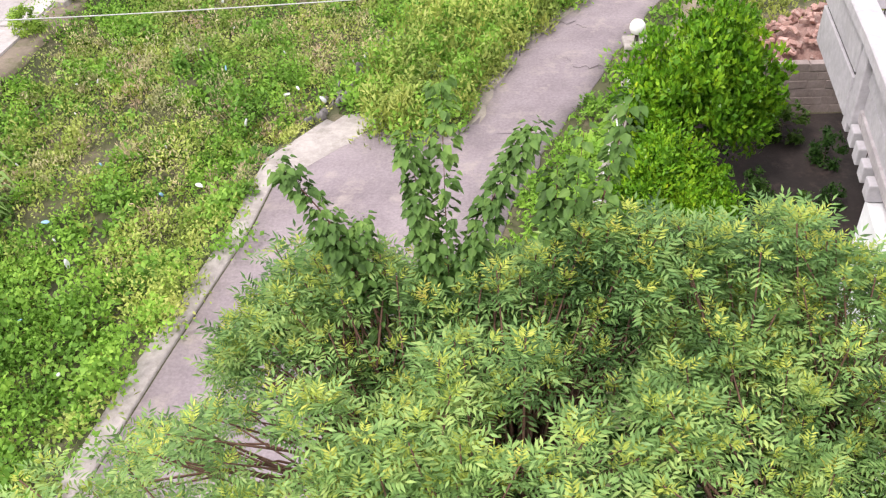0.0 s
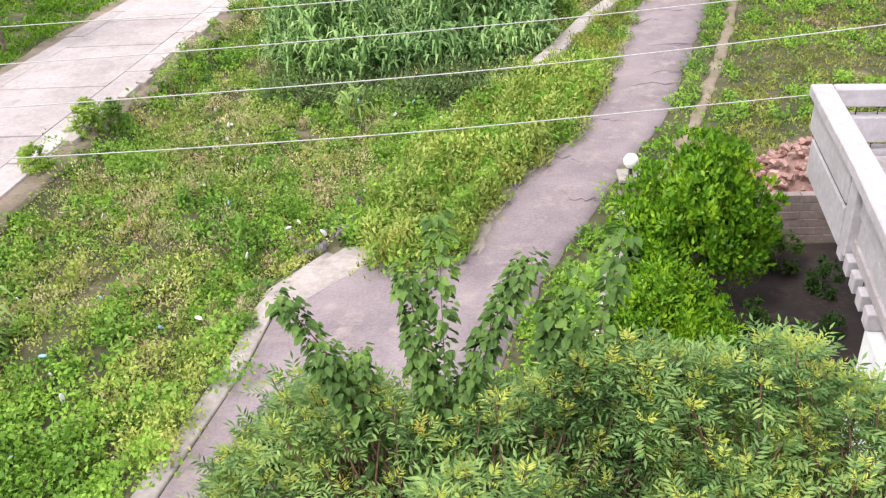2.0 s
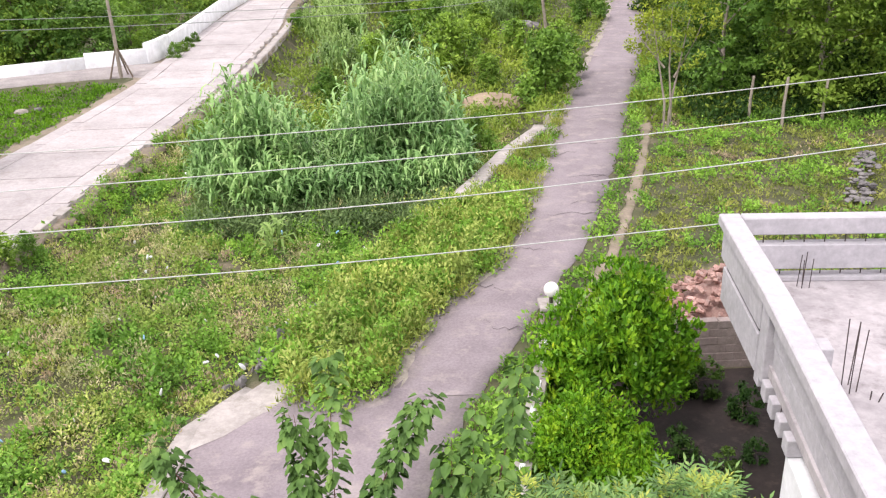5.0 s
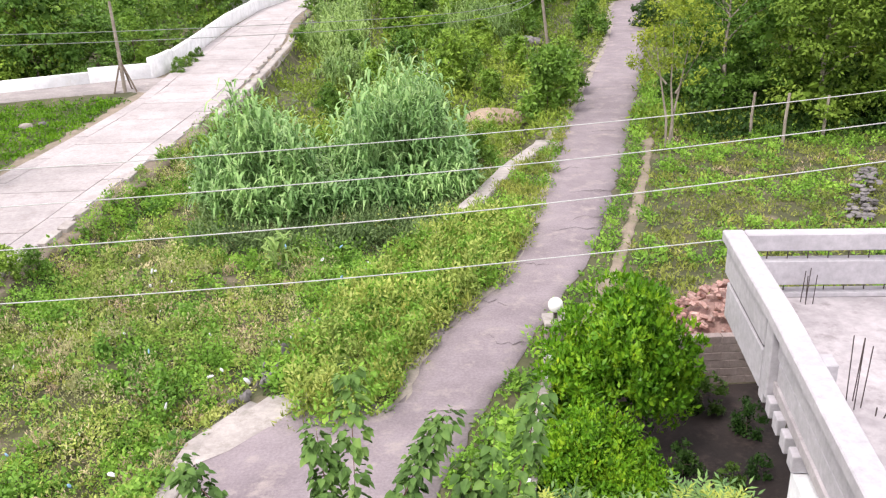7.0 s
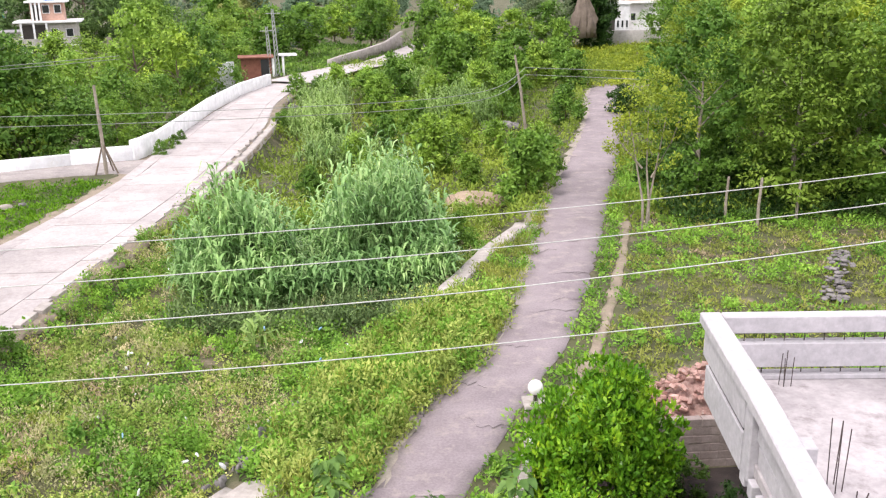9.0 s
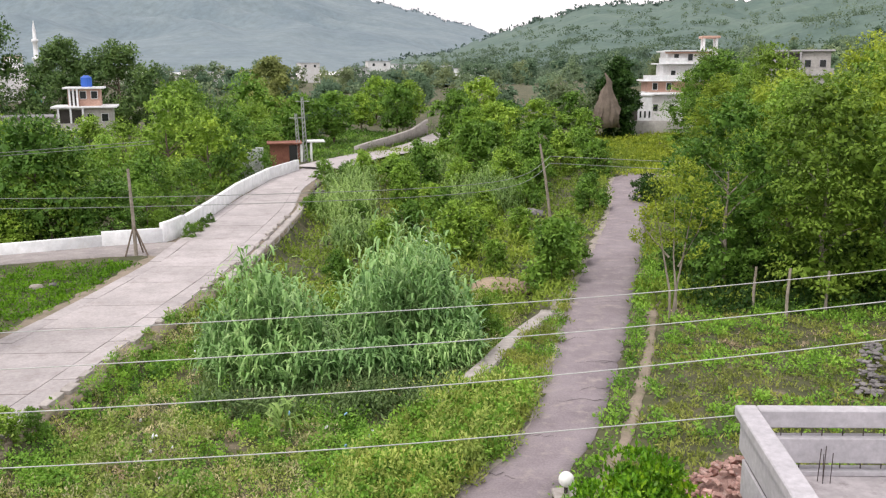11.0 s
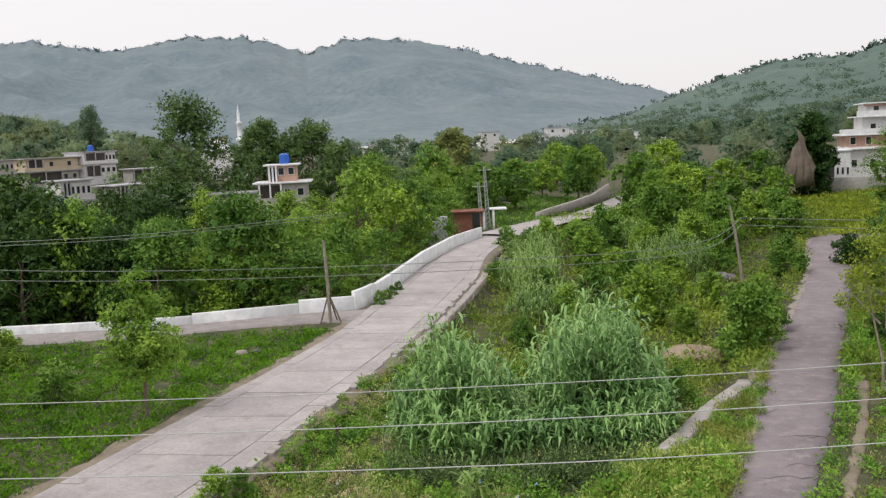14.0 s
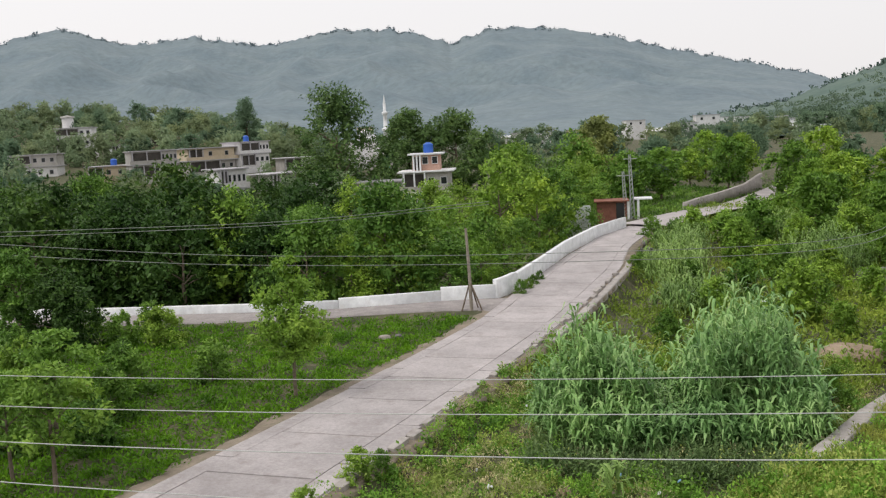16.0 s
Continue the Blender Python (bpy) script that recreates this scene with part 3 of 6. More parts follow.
# block wall behind the garden
block_wall = tagged(new("block_wall", one := bpy.data.meshes.new("block_wall")), "low grey-brown concrete block wall beside the garden", "wall", kind="structure")
bm = one_box(4.4, 9.0, 17.483, 17.66, -0.1, 1.16)
bm.to_mesh(one), bm.free()
one.materials.append(M_BLOCK)
bm = one_box(-0.19, 0.19, -0.1, 0.1, -0.09, 0.09, bevel=0.008)
bm.to_mesh(blk := bpy.data.meshes.new("block")), bm.free()
blk.materials.append(M_BLOCK)
for row in range(6):
    for k in range(11):
        o = part("block", blk, block_wall)
        o.matrix_basis = pose(4.62 + 0.4 * k + (0.2 if row % 2 else 0), 17.57 + rng.uniform(-0.012, 0.012), 0.1 + 0.2 * row, 0, 0, rng.uniform(-1, 1))

# brick pile
pile = thing("brick_pile", "loose heap of broken red bricks behind the block wall", "bricks", (8.0, 19.75, 0))
bm = bmesh.new()
bmesh.ops.create_cone(bm, cap_ends=True, segments=20, radius1=1.75, radius2=0.3, depth=1.3, matrix=Matrix.Translation((0, 0, 0.62)))
bmesh.ops.scale(bm, vec=(0.93, 0.93, 0.88), verts=bm.verts[:])
part("heap_core", bm, pile, "", M_BRICK)
bms = []
for dims in ((0.115, 0.055, 0.038), (0.08, 0.055, 0.038), (0.11, 0.05, 0.045)):
    bm = one_box(-dims[0], dims[0], -dims[1], dims[1], -dims[2], dims[2], bevel=0.008)
    bm.to_mesh(me := bpy.data.meshes.new("brick")), bm.free()
    me.materials.append(M_BRICK)
    bms.append(me)
for k in range(300):
    q, a = math.sqrt(rng.uniform(0, 1)), rng.uniform(0, 6.283)
    r = 1.85 * q
    z = 1.36 * (1 - q ** 1.25) + 0.05 + rng.uniform(-0.02, 0.06) + 0.1 * math.sin(a * 3 + 1) * q * (1 - q)
    part("brick", bms[k % 3], pile).matrix_basis = pose(r * math.cos(a), r * math.sin(a), z, rng.uniform(-40, 40), rng.uniform(-40, 40), rng.uniform(0, 180))

# garden wall with pierced coping, gate pillar and globe lamp
GA, GB = np.array([1.35, 10.0]), np.array([3.15, 16.9])
gd = unit(GB - GA)
gturn = math.degrees(math.atan2(gd[1], gd[0]))
glen = float(np.linalg.norm(GB - GA))
gwall = tagged(thing("garden_wall", "garden wall with pierced grey concrete coping beside the path", "wall", (GA[0], GA[1], 0), gturn), kind="structure")
part("wall_body", one_box(0, glen, -0.1, 0.1, -0.2, 1.28, bevel=0.01), gwall, "", M_BLOCK)
bm = one_box(0.0, 0.42, -0.15, 0.15, 1.285, 1.42, bevel=0.015)
bm.to_mesh(cop := bpy.data.meshes.new("coping_block")), bm.free()
cop.materials.append(M_WALLCON)
bm = one_box(0.04, 0.3, -0.05, 0.05, 1.41, 1.45, bevel=0.01)
bm.to_mesh(ins := bpy.data.meshes.new("white_insert")), bm.free()
ins.materials.append(M_WHITE)
for k in range(int(glen / 0.44)):
    c = part("coping_block", cop, gwall)
    c.matrix_basis = pose(0.44 * k, rng.uniform(-0.01, 0.01), 0, 0, 0, rng.uniform(-1, 1))
    if k % 2:
        part("white_insert", ins, c, "white slot in the coping")
lamp = thing("gate_lamp", "white opal globe lamp on a block gate pillar", "lamp", (3.25, 17.25, 0))
part("pillar", one_box(-0.2, 0.2, -0.2, 0.2, -0.1, 1.85, bevel=0.02), lamp, "", M_BLOCK)
part("pillar_cap", one_box(-0.26, 0.26, -0.26, 0.26, 1.855, 1.95, bevel=0.02), lamp, "", M_WALLCON)
v, f = rod((0, 0, 1.94), (0, 0, 2.1), 0.04, 10)
part("lamp_neck", mesh("lamp_neck", v, f, M_STEEL), lamp)
bm = bmesh.new()
bmesh.ops.create_uvsphere(bm, u_segments=24, v_segments=14, radius=0.165, matrix=Matrix.Translation((0, 0, 2.25)))
for fc in bm.faces:
    fc.smooth = True
part("globe", bm, lamp, "white opal glass globe", M_GLOBE)

# pile of stones below the trees
stones = thing("stone_heap", "dry-stacked heap of flat grey stones on grass", "stones", (16.6, 29.8, 0))
bm = bmesh.new()
bmesh.ops.create_icosphere(bm, subdivisions=2, radius=0.5)
for vv in bm.verts:
    vv.co *= 1 + 0.18 * noise.noise(vv.co * 3.1)
bm.to_mesh(st := bpy.data.meshes.new("stone")), bm.free()
st.materials.append(M_STONE)
for k in range(150):
    t = rng.uniform(0, 1)
    s = rng.uniform(0.14, 0.3)
    w = 0.42 * (1 - 0.4 * t)
    part("stone", st, stones).matrix_basis = Matrix.LocRotScale((3.0 * t - 1.5 + rng.uniform(-w, w), -2.6 + 5.4 * t + rng.uniform(-0.3, 0.3), 0.1 + rng.uniform(0, 0.5) * (1 - abs(2 * t - 1))), Euler((rng.uniform(-0.2, 0.2), rng.uniform(-0.2, 0.2), rng.uniform(0, 6))), (s, s * 0.8, s * 0.38))


def lone_stone(name, label, x, y, s, mat=M_STONE):
    me = st.copy()
    me.materials[0] = mat
    o = tagged(new(name, me), label, "stone")
    o.matrix_basis = Matrix.LocRotScale((x, y, float(land(x, y)) + s * 0.18), Euler((0.1, 0.2, x)), (s, s * 0.8, s * 0.6))


lone_stone("boulder", "tan-pink boulder lying in the lane-side grass", -18.25, 44.9, 0.75, M_GRAVEL)
for x, y, s in [(-17.6, 45.4, 0.6), (10.2, 70.3, 1.6), (9.0, 70, 1.4), (11, 70.6, 1.2)]:
    lone_stone("boulder", "pale boulder lying on the ground", x, y, s)
rub = thing("rubble_heap", "heap of pale rubble beside the concrete lane", "rubble", (-6.1, 79.5, float(land(-6.1, 79.5))))
for k in range(60):
    s = rng.uniform(0.3, 0.8)
    part("stone", st, rub).matrix_basis = Matrix.LocRotScale((rng.normal(0, 1.3), rng.normal(0, 1.6), 0.5 + rng.uniform(-0.3, 0.5)), Euler(rng.uniform(0, 3, 3)), (s, s * 0.8, s * 0.6))
rub2 = thing("rubble_heap", "small heap of broken grey stone by the white house wall", "rubble", (5.3, 10.3, 0))
for k in range(40):
    s = rng.uniform(0.15, 0.4)
    part("stone", st, rub2).matrix_basis = Matrix.LocRotScale((rng.normal(0, 0.35), rng.normal(0, 0.5), 0.1 + rng.uniform(0, 0.35)), Euler(rng.uniform(0, 3, 3)), (s, s * 0.8, s * 0.6))

# litter
for k, (x, y, s, m) in enumerate([(-8.75, 14.3, 0.17, M_LITB), (-5.4, 18, 0.2, M_LITW), (-8.35, 13.7, 0.15, M_LITW), (-5.9, 15.5, 0.18, M_LITW), (-7.8, 12.9, 0.22, M_LITW), (-6.4, 20.6, 0.14, M_LITB), (-8.2, 11.5, 0.13, M_LITB),
                                  (-7, 17, 0.1, M_LITW), (-3.2, 21, 0.13, M_LITW), (-4.4, 19.5, 0.12, M_LITW), (-9.5, 20, 0.12, M_LITW), (-6.8, 25, 0.14, M_LITW), (-8.4, 27.5, 0.14, M_LITW), (-3.6, 18.4, 0.22, M_LITW), (-3.3, 19.1, 0.2, M_STONE), (-2.9, 19.8, 0.25, M_STONE), (-9.3, 29.5, 0.16, M_LITW), (-7.3, 21.7, 0.12, M_LITW), (2.3, 26.6, 0.1, M_LITW), (2.0, 59.4, 0.9, M_LITW)]):
    me = st.copy()
    me.materials[0] = m
    o = tagged(new("litter" if m is not M_STONE else "stone", me), "crumpled scrap of plastic litter caught in the weeds" if m is not M_STONE else "loose grey stone by the retaining wall", "litter" if m is not M_STONE else "stone")
    o.matrix_basis = Matrix.LocRotScale((x, y, float(land(x, y)) + 0.36), Euler((k, k * 2, k)), (s * 1.1, s * 0.6, s * 0.3))


for k in range(46):
    y = 7 + 30 * rng.uniform() ** 1.2
    x = rng.uniform(lane_r(y) + 1.2, wall_x(y) - 0.6)
    me = st.copy()
    me.materials[0] = (M_LITW, M_LITW, M_LITB, M_LITW)[k % 4]
    o = tagged(new("litter", me), "small crumpled scrap of plastic litter among the weeds", "litter", "litter scraps")
    s = rng.uniform(0.09, 0.2)
    o.matrix_basis = Matrix.LocRotScale((x, y, float(land(x, y)) + 0.38), Euler(rng.uniform(0, 3, 3)), (s, s * 0.7, s * 0.35))
for k in range(70):
    y = rng.uniform(18.5, 31)
    s = rng.uniform(0.05, 0.16)
    o = tagged(new("stone", st), "loose grey stone on the broken edge of the path", "stone", "edge stones")
    o.matrix_basis = Matrix.LocRotScale((float(np.interp(y, PL_Y, PL_X)) + rng.normal(-0.12, 0.16), y, 0.06), Euler(rng.uniform(0, 3, 3)), (s, s * 0.8, s * 0.5))


for k in range(60):
    y = rng.uniform(17.7, 22.3)
    s = rng.uniform(0.08, 0.3)
    x = float(wall_x(y)) - 0.55 + rng.normal(0, 0.22)
    o = tagged(new("stone", st), "broken grey stone lying along the retaining wall", "stone", "wall foot stones")
    o.matrix_basis = Matrix.LocRotScale((x, y, float(land(x, y)) + 0.12), Euler(rng.uniform(0, 3, 3)), (s, s * 0.8, s * 0.5))


# ---- poles and wires ----
def wire(points, r, mat, label):
    p = np.array(points, float)
    t = np.linspace(0, len(p) - 1, 60)
    co = np.stack([np.interp(t, np.arange(len(p)), p[:, k]) for k in range(3)], -1)
    for _ in range(25):
        co[1:-1] = (co[:-2] + 2 * co[1:-1] + co[2:]) / 4
    v, f = tube(co, np.full(len(co), r), 6)
    return tagged(new("overhead_wire", mesh("overhead_wire", v, f, mat, True)), label, "wire", "overhead wires")


LW = "pale bare overhead wire strung above the field"
wire([(-24, 15.7, 3.5), (-16.3, 15.7, 3.36), (-6.92, 15.7, 3.5), (-0.76, 15.7, 3.73), (6.12, 15.72, 4.19)], 0.011, M_WIRE, "pale service wire running to the corner of the house")
wire([(-26, 16, 4.3), (-16.45, 16, 4.17), (-6.8, 16, 4.45), (1.22, 16, 4.8), (9.78, 16, 5.57), (16, 16, 6.4)], 0.011, M_WIRE, LW)
wire([(-26, 16.3, 5.0), (-16.63, 16.3, 4.92), (-6.3, 16.3, 5.2), (2.5, 16.3, 5.62), (9.86, 16.3, 6.24), (16, 16.3, 7)], 0.010, M_WIRE, LW)
wire([(-26, 16.6, 5.6), (-16.8, 16.6, 5.57), (-6.0, 16.6, 5.82), (3.2, 16.6, 6.24), (9.95, 16.6, 6.79), (16, 16.6, 7.5)], 0.009, M_WIRE, LW)
LD = "thin grey cable strung between far poles"
for pts in ([(-60, 48, 5.9), (-46.5, 48, 5.0), (-31, 49, 3.9), (-15.45, 52.3, 3.3), (7.19, 55, 3.4), (11, 65.7, 4.2)], [(-60, 48, 5.2), (-46.5, 48, 4.29), (-31, 49, 3.3), (-15.4, 52.3, 2.75), (7.2, 55, 2.9), (11, 65.7, 3.7)],
            [(-60, 48, 5.9), (-46.4, 48, 5.8), (-25.5, 48, 6.01), (-16, 60, 6.0)], [(-60, 48, 5.6), (-46.4, 48, 5.5), (-25.5, 48, 5.84), (-16, 60, 5.8)], [(11, 65.9, 4.2), (30, 40, 5.5)], [(11, 65.9, 3.7), (30, 40, 5.0)]):
    wire(pts, 0.02, M_DARKWIRE, LD)
pole = thing("wooden_pole", "leaning grey wooden pole propped by struts at the lane fork", "pole", (-15.41, 52.36, 0))
v, f = tube([(0, 0, -0.3), (-0.05, 0, 2.4), (-0.14, 0, 5.0)], [0.11, 0.1, 0.075], 10)
part("shaft", mesh("shaft", v, f, M_PALEBARK, True), pole)
for sx, sy in ((0.75, -0.2), (-0.55, -0.3), (0.3, 0.5)):
    v, f = rod((sx, sy, -0.1), (-0.03, 0, 1.75), 0.05, 8)
    part("strut", mesh("strut", v, f, M_BARK, True), pole)
pole = thing("wooden_pole", "thin leaning bare wooden pole among the shrubs", "pole", (11.14, 65.93, 0))
v, f = tube([(0, 0, -0.3), (-0.4, 0, 2.6), (-0.85, 0, 5.1)], [0.12, 0.1, 0.08], 10)
part("shaft", mesh("shaft", v, f, M_PALEBARK, True), pole)
for lx, ly, h in ((-10.7, 105.1, 7.4), (-11.5, 105.4, 5.5)):
    pole = thing("lattice_pole", "grey galvanised lattice power pole", "pole", (lx, ly, 0), 15, "lattice poles")
    for sx in (-1, 1):
        for sy in (-1, 1):
            v, f = rod((0.22 * sx, 0.22 * sy, -0.2), (0.1 * sx - 0.25, 0.1 * sy, h), 0.035, 4)
            part("leg", mesh("leg", v, f, M_GALV), pole)
    for k in range(14):
        z = h * k / 14
        w, o = 0.22 - 0.12 * k / 14, -0.25 * k / 14
        for sy in (-1, 1):
            v, f = rod((o - w, w * sy, z), (o + w - 0.02, w * sy, z + h / 14), 0.02, 4)
            part("brace", mesh("brace", v, f, M_GALV), pole)
    v, f = rod((-1.0, 0, h - 0.5), (0.6, 0, h - 0.5), 0.05, 6)
    part("cross_arm", mesh("cross_arm", v, f, M_GALV), pole)
for x, y, h in ((16.35, 36.5, 2.2), (15.5, 38, 2.0), (18.4, 37.2, 2.0)):
    v, f = tube([(0, 0, -0.2), (0.02, 0, 1), (-0.03, 0, h)], [0.07, 0.065, 0.06], 8)
    o = tagged(new("fence_post", mesh("fence_post", v, f, M_PALEBARK, True)), "weathered pale wooden post at the edge of trees", "post", "fence posts")
    o.matrix_basis = pose(x, y, float(land(x, y)), 0, 0, x * 9)


# ---- buildings far off ----
def flat_house(name, label, x, y, z, turn, w, d, storeys, mats, hh=3.0, wins=3, overhang=0.5, tank=False, roof=M_CEMENT):
    o = thing(name, label, "house", (x, y, z), turn)
    off = 0.0
    for s in range(storeys):
        sw, sd = w * (1 - 0.28 * (s > 1)), d * (1 - 0.2 * (s > 1))
        part("wall", one_box(-sw / 2, sw / 2, -sd / 2, sd / 2, off - (3 if s == 0 else 0), off + hh - 0.25), o, "", mats[min(s, len(mats) - 1)])
        part("roof", one_box(-sw / 2 - overhang, sw / 2 + overhang, -sd / 2 - overhang, sd / 2 + overhang, off + hh - 0.246, off + hh, bevel=0.03), o, "", roof)
        split = -sw / 2 + sw * (0.3 + 0.35 * ((int(w * 3) + s) % 3) / 2)
        # no recess here: a dark panel on the wall stands for veranda shade
        part("veranda", one_box(-sw / 2 + 0.25, split, -sd / 2 - 0.04, -sd / 2 - 0.004, off + 0.1, off + hh - 0.5), o, "dark panel coloured as the shade of a veranda", M_SHADE)
        for k in range(3):
            px = -sw / 2 + 0.25 + (split + sw / 2 - 0.25) * k / 2
            part("post", one_box(px - 0.12, px + 0.12, -sd / 2 - overhang + 0.05, -sd / 2 - overhang + 0.29, off + 0.004, off + hh - 0.25), o, "", roof)
        for k in range(wins):
            cx = split + (sw / 2 - split) * (k + 0.5) / wins
            ww = min(0.5, (sw / 2 - split) / wins * 0.32)
            win = part("window", one_box(cx - ww, cx + ww, -sd / 2 - 0.05, -sd / 2 - 0.004, off + 0.95, off + 2.1), o, "", roof)
            part("pane", one_box(cx - ww + 0.08, cx + ww - 0.08, -sd / 2 - 0.08, -sd / 2 - 0.054, off + 1.03, off + 2.02), win, "", M_PANE)
        if s > 0:
            part("parapet", one_box(-w / 2 - overhang, w / 2 + overhang, -d / 2 - overhang, -d / 2 - overhang + 0.15, off + 0.002, off + 0.8), o, "", mats[-1])
        off += hh
    if tank:
        bm = bmesh.new()
        bmesh.ops.create_cone(bm, cap_ends=True, segments=16, radius1=0.75, radius2=0.75, depth=1.3, matrix=Matrix.Translation((0.3, 0, off + 0.65)))
        bmesh.ops.create_cone(bm, cap_ends=True, segments=16, radius1=0.75, radius2=0.3, depth=0.3, matrix=Matrix.Translation((0.3, 0, off + 1.45)))
        part("water_tank", bm, o, "blue plastic roof water tank", M_TANK)
    return o


def polar(az, r):
    return r * math.sin(radians(az)), r * math.cos(radians(az))


x, y = polar(-18.5, 140)
flat_house("house", "white and grey house with blue roof water tank", x, y, -0.7, 14, 7.2, 6.5, 2, (M_GREYHOUSE, M_GREYHOUSE), 3.1, 2, 0.7, roof=M_WHITE)
flat_house("roof_room", "small salmon roof room with white slab and blue tank", x, y, 5.5, 14, 4.2, 4.5, 1, (M_PINK,), 2.6, 2, 0.6, True, M_WHITE)
flat_house("annex", "long low grey annex with dark eave", x - 12, y + 2, -0.4, 14, 18, 5, 1, (M_GREYHOUSE,), 4.4, 4, 0.4)
VILL = [(-39.2, 300, 12.5, 13, 9, 2, M_PALEHOUSE, 1.1), (-37.4, 232, 4.5, 14, 8, 1, M_BEIGE, -0.6), (-35.2, 225, 4.5, 13, 9, 2, M_GREYHOUSE, 0.1), (-32, 240, 4.5, 16, 8, 2, M_GREYHOUSE, 0.0), (-29.6, 245, 5.5, 12, 9, 2, M_PALEHOUSE, 0.8),
        (-33.5, 330, 12, 22, 8, 1, M_PINK, 1.4), (-30.3, 370, 13, 14, 9, 2, M_PALEHOUSE, 2), (-26.5, 235, 4, 12, 8, 1, M_GREYHOUSE, -0.4), (-31, 150, 1, 6, 6, 2, M_WHITE, -1), (-28, 180, 2, 9, 7, 1, M_GREYHOUSE, -1), (-41.5, 260, 5, 15, 9, 2, M_PALEHOUSE, 0), (-45, 250, 5, 14, 9, 2, M_GREYHOUSE, 0),
        (-36.8, 310, 10, 9, 7, 1, M_WHITE, 0.7)]
for k, (a, r, z, w, d, s, m, e) in enumerate(VILL):
    x, y = polar(a, r)
    flat_house("house", "distant flat-roofed %s village house with balconies" % {M_PALEHOUSE: "white", M_BEIGE: "beige", M_GREYHOUSE: "grey", M_PINK: "salmon", M_WHITE: "white"}[m], x, y, z, 25 + 11 * (k % 5), w * 0.8, d * 0.8, s, (m, (M_PALEHOUSE, m, M_GREYHOUSE, M_BEIGE)[k % 4]), 3.1, 2 + k % 3, 0.4 + 0.3 * (k % 2), k in (1, 4))
x, y = polar(-39.6, 302)
v, f = tube([(0, 0, 0), (0, 0, 8), (0, 0, 16)], [1.8, 1.7, 1.7], 14)
tow = thing("water_tower", "round pale concrete water tower with flat cap", "tower", (x, y, 6))
part("shaft", mesh("shaft", v, f, M_PALEHOUSE, True), tow)
v, f = tube([(0, 0, 15.8), (0, 0, 16.2), (0, 0, 16.6)], [2.1, 2.1, 0.05], 14)
part("cap", mesh("cap", v, f, M_GREYHOUSE), tow)
# mosque
x, y = polar(-20.9, 250)
mos = thing("mosque", "white mosque with slender minaret and pale dome", "mosque", (x, y, 4), 15)
v, f = tube([(0, 0, 0), (0, 0, 8.5), (0, 0, 8.7), (0, 0, 9.4), (0, 0, 9.5), (0, 0, 13), (0, 0, 13.2), (0, 0, 13.8), (0, 0, 13.9), (0, 0, 16), (0, 0, 18.3)], [0.7, 0.65, 1.0, 1.0, 0.56, 0.52, 0.8, 0.8, 0.42, 0.38, 0.03], 14)
part("minaret", mesh("minaret", v, f, M_WHITE), mos, "slender white minaret with two balconies")
bm = bmesh.new()
bmesh.ops.create_uvsphere(bm, u_segments=20, v_segments=12, radius=2.7, matrix=Matrix.Translation((-5.8, 3, 6.6)))
part("dome", bm, mos, "white dome", M_WHITE)
part("hall", one_box(-10.5, -1.5, -2, 8, -3, 6), mos, "", M_PALEHOUSE)
part("porch", one_box(-4, 2, -7, -2.1, -3, 2.2), mos, "", M_GREYHOUSE)
part("door_panel", one_box(-1.2, 1.2, -7.1, -7.0, -1.5, 2), mos, "teal metal door panel", M_TEAL)
# white house above the path
x, y = 36.4, 141.5
flat_house("house", "low white house with dark windows above the path", x, y, 1.9, -6, 5.8, 5, 1, (M_WHITE,), 4.6, 3, 0.2, roof=M_WHITE)
strip_wall("yard_wall", [(x - 4.5, y - 6), (x + 2, y - 6.5), (x + 7, y - 7)], 0.3, 2.7, -2, M_GREYHOUSE, "grey yard wall below the white house")
villa = thing("house", "tall pale stepped house with salmon bands and projecting slabs", "house", (40.5, 147, 2.0), -8)
for x0, x1, z0, z1, mat in ((0.0, 11, -3, 4.6, M_PALEHOUSE), (0.0, 11, 4.604, 6.3, M_PINK), (2.4, 11, 6.5, 9.0, M_PALEHOUSE), (3.0, 9.4, 9.2, 11.0, M_PALEHOUSE)):
    part("wall", one_box(x0, x1, 0, 8, z0, z1), villa, "", mat)
for x0, x1, z in ((-0.9, 11.6, 6.304), (-0.5, 11.5, 4.2), (1.5, 11.6, 9.004), (2.4, 10.2, 11.004)):
    part("roof", one_box(x0, x1, -0.9, 8.6, z, z + 0.19, bevel=0.03), villa, "white projecting slab", M_WHITE)
for x0, x1, z in ((-0.8, 5, 6.6), (1.6, 6, 9.3)):
    part("parapet", one_box(x0, x1, -0.8, -0.65, z - 0.1, z + 0.7), villa, "", M_WHITE)
for cx, z in ((1.2, 4.9), (3.4, 4.9), (4.0, 6.9), (6.2, 6.9), (4.4, 9.5), (6.6, 9.5), (1.4, 1.5), (4.0, 1.5)):
    win = part("window", one_box(cx - 0.45, cx + 0.45, -0.06, -0.004, z, z + 1.2), villa, "", M_WHITE)
    part("pane", one_box(cx - 0.36, cx + 0.36, -0.1, -0.064, z + 0.08, z + 1.12), win, "", M_PANE)
part("awning", one_box(2.6, 9.8, -0.6, -0.02, 10.7, 10.95), villa, "salmon band under the top slab", M_PINK)
kiosk = thing("roof_pavilion", "small open white roof pavilion with salmon cap", "pavilion", (51.0, 149, 8.0), -8)
part("base", one_box(-1.2, 1.2, -1.2, 1.2, 0, 5.4), kiosk, "", M_PALEHOUSE)
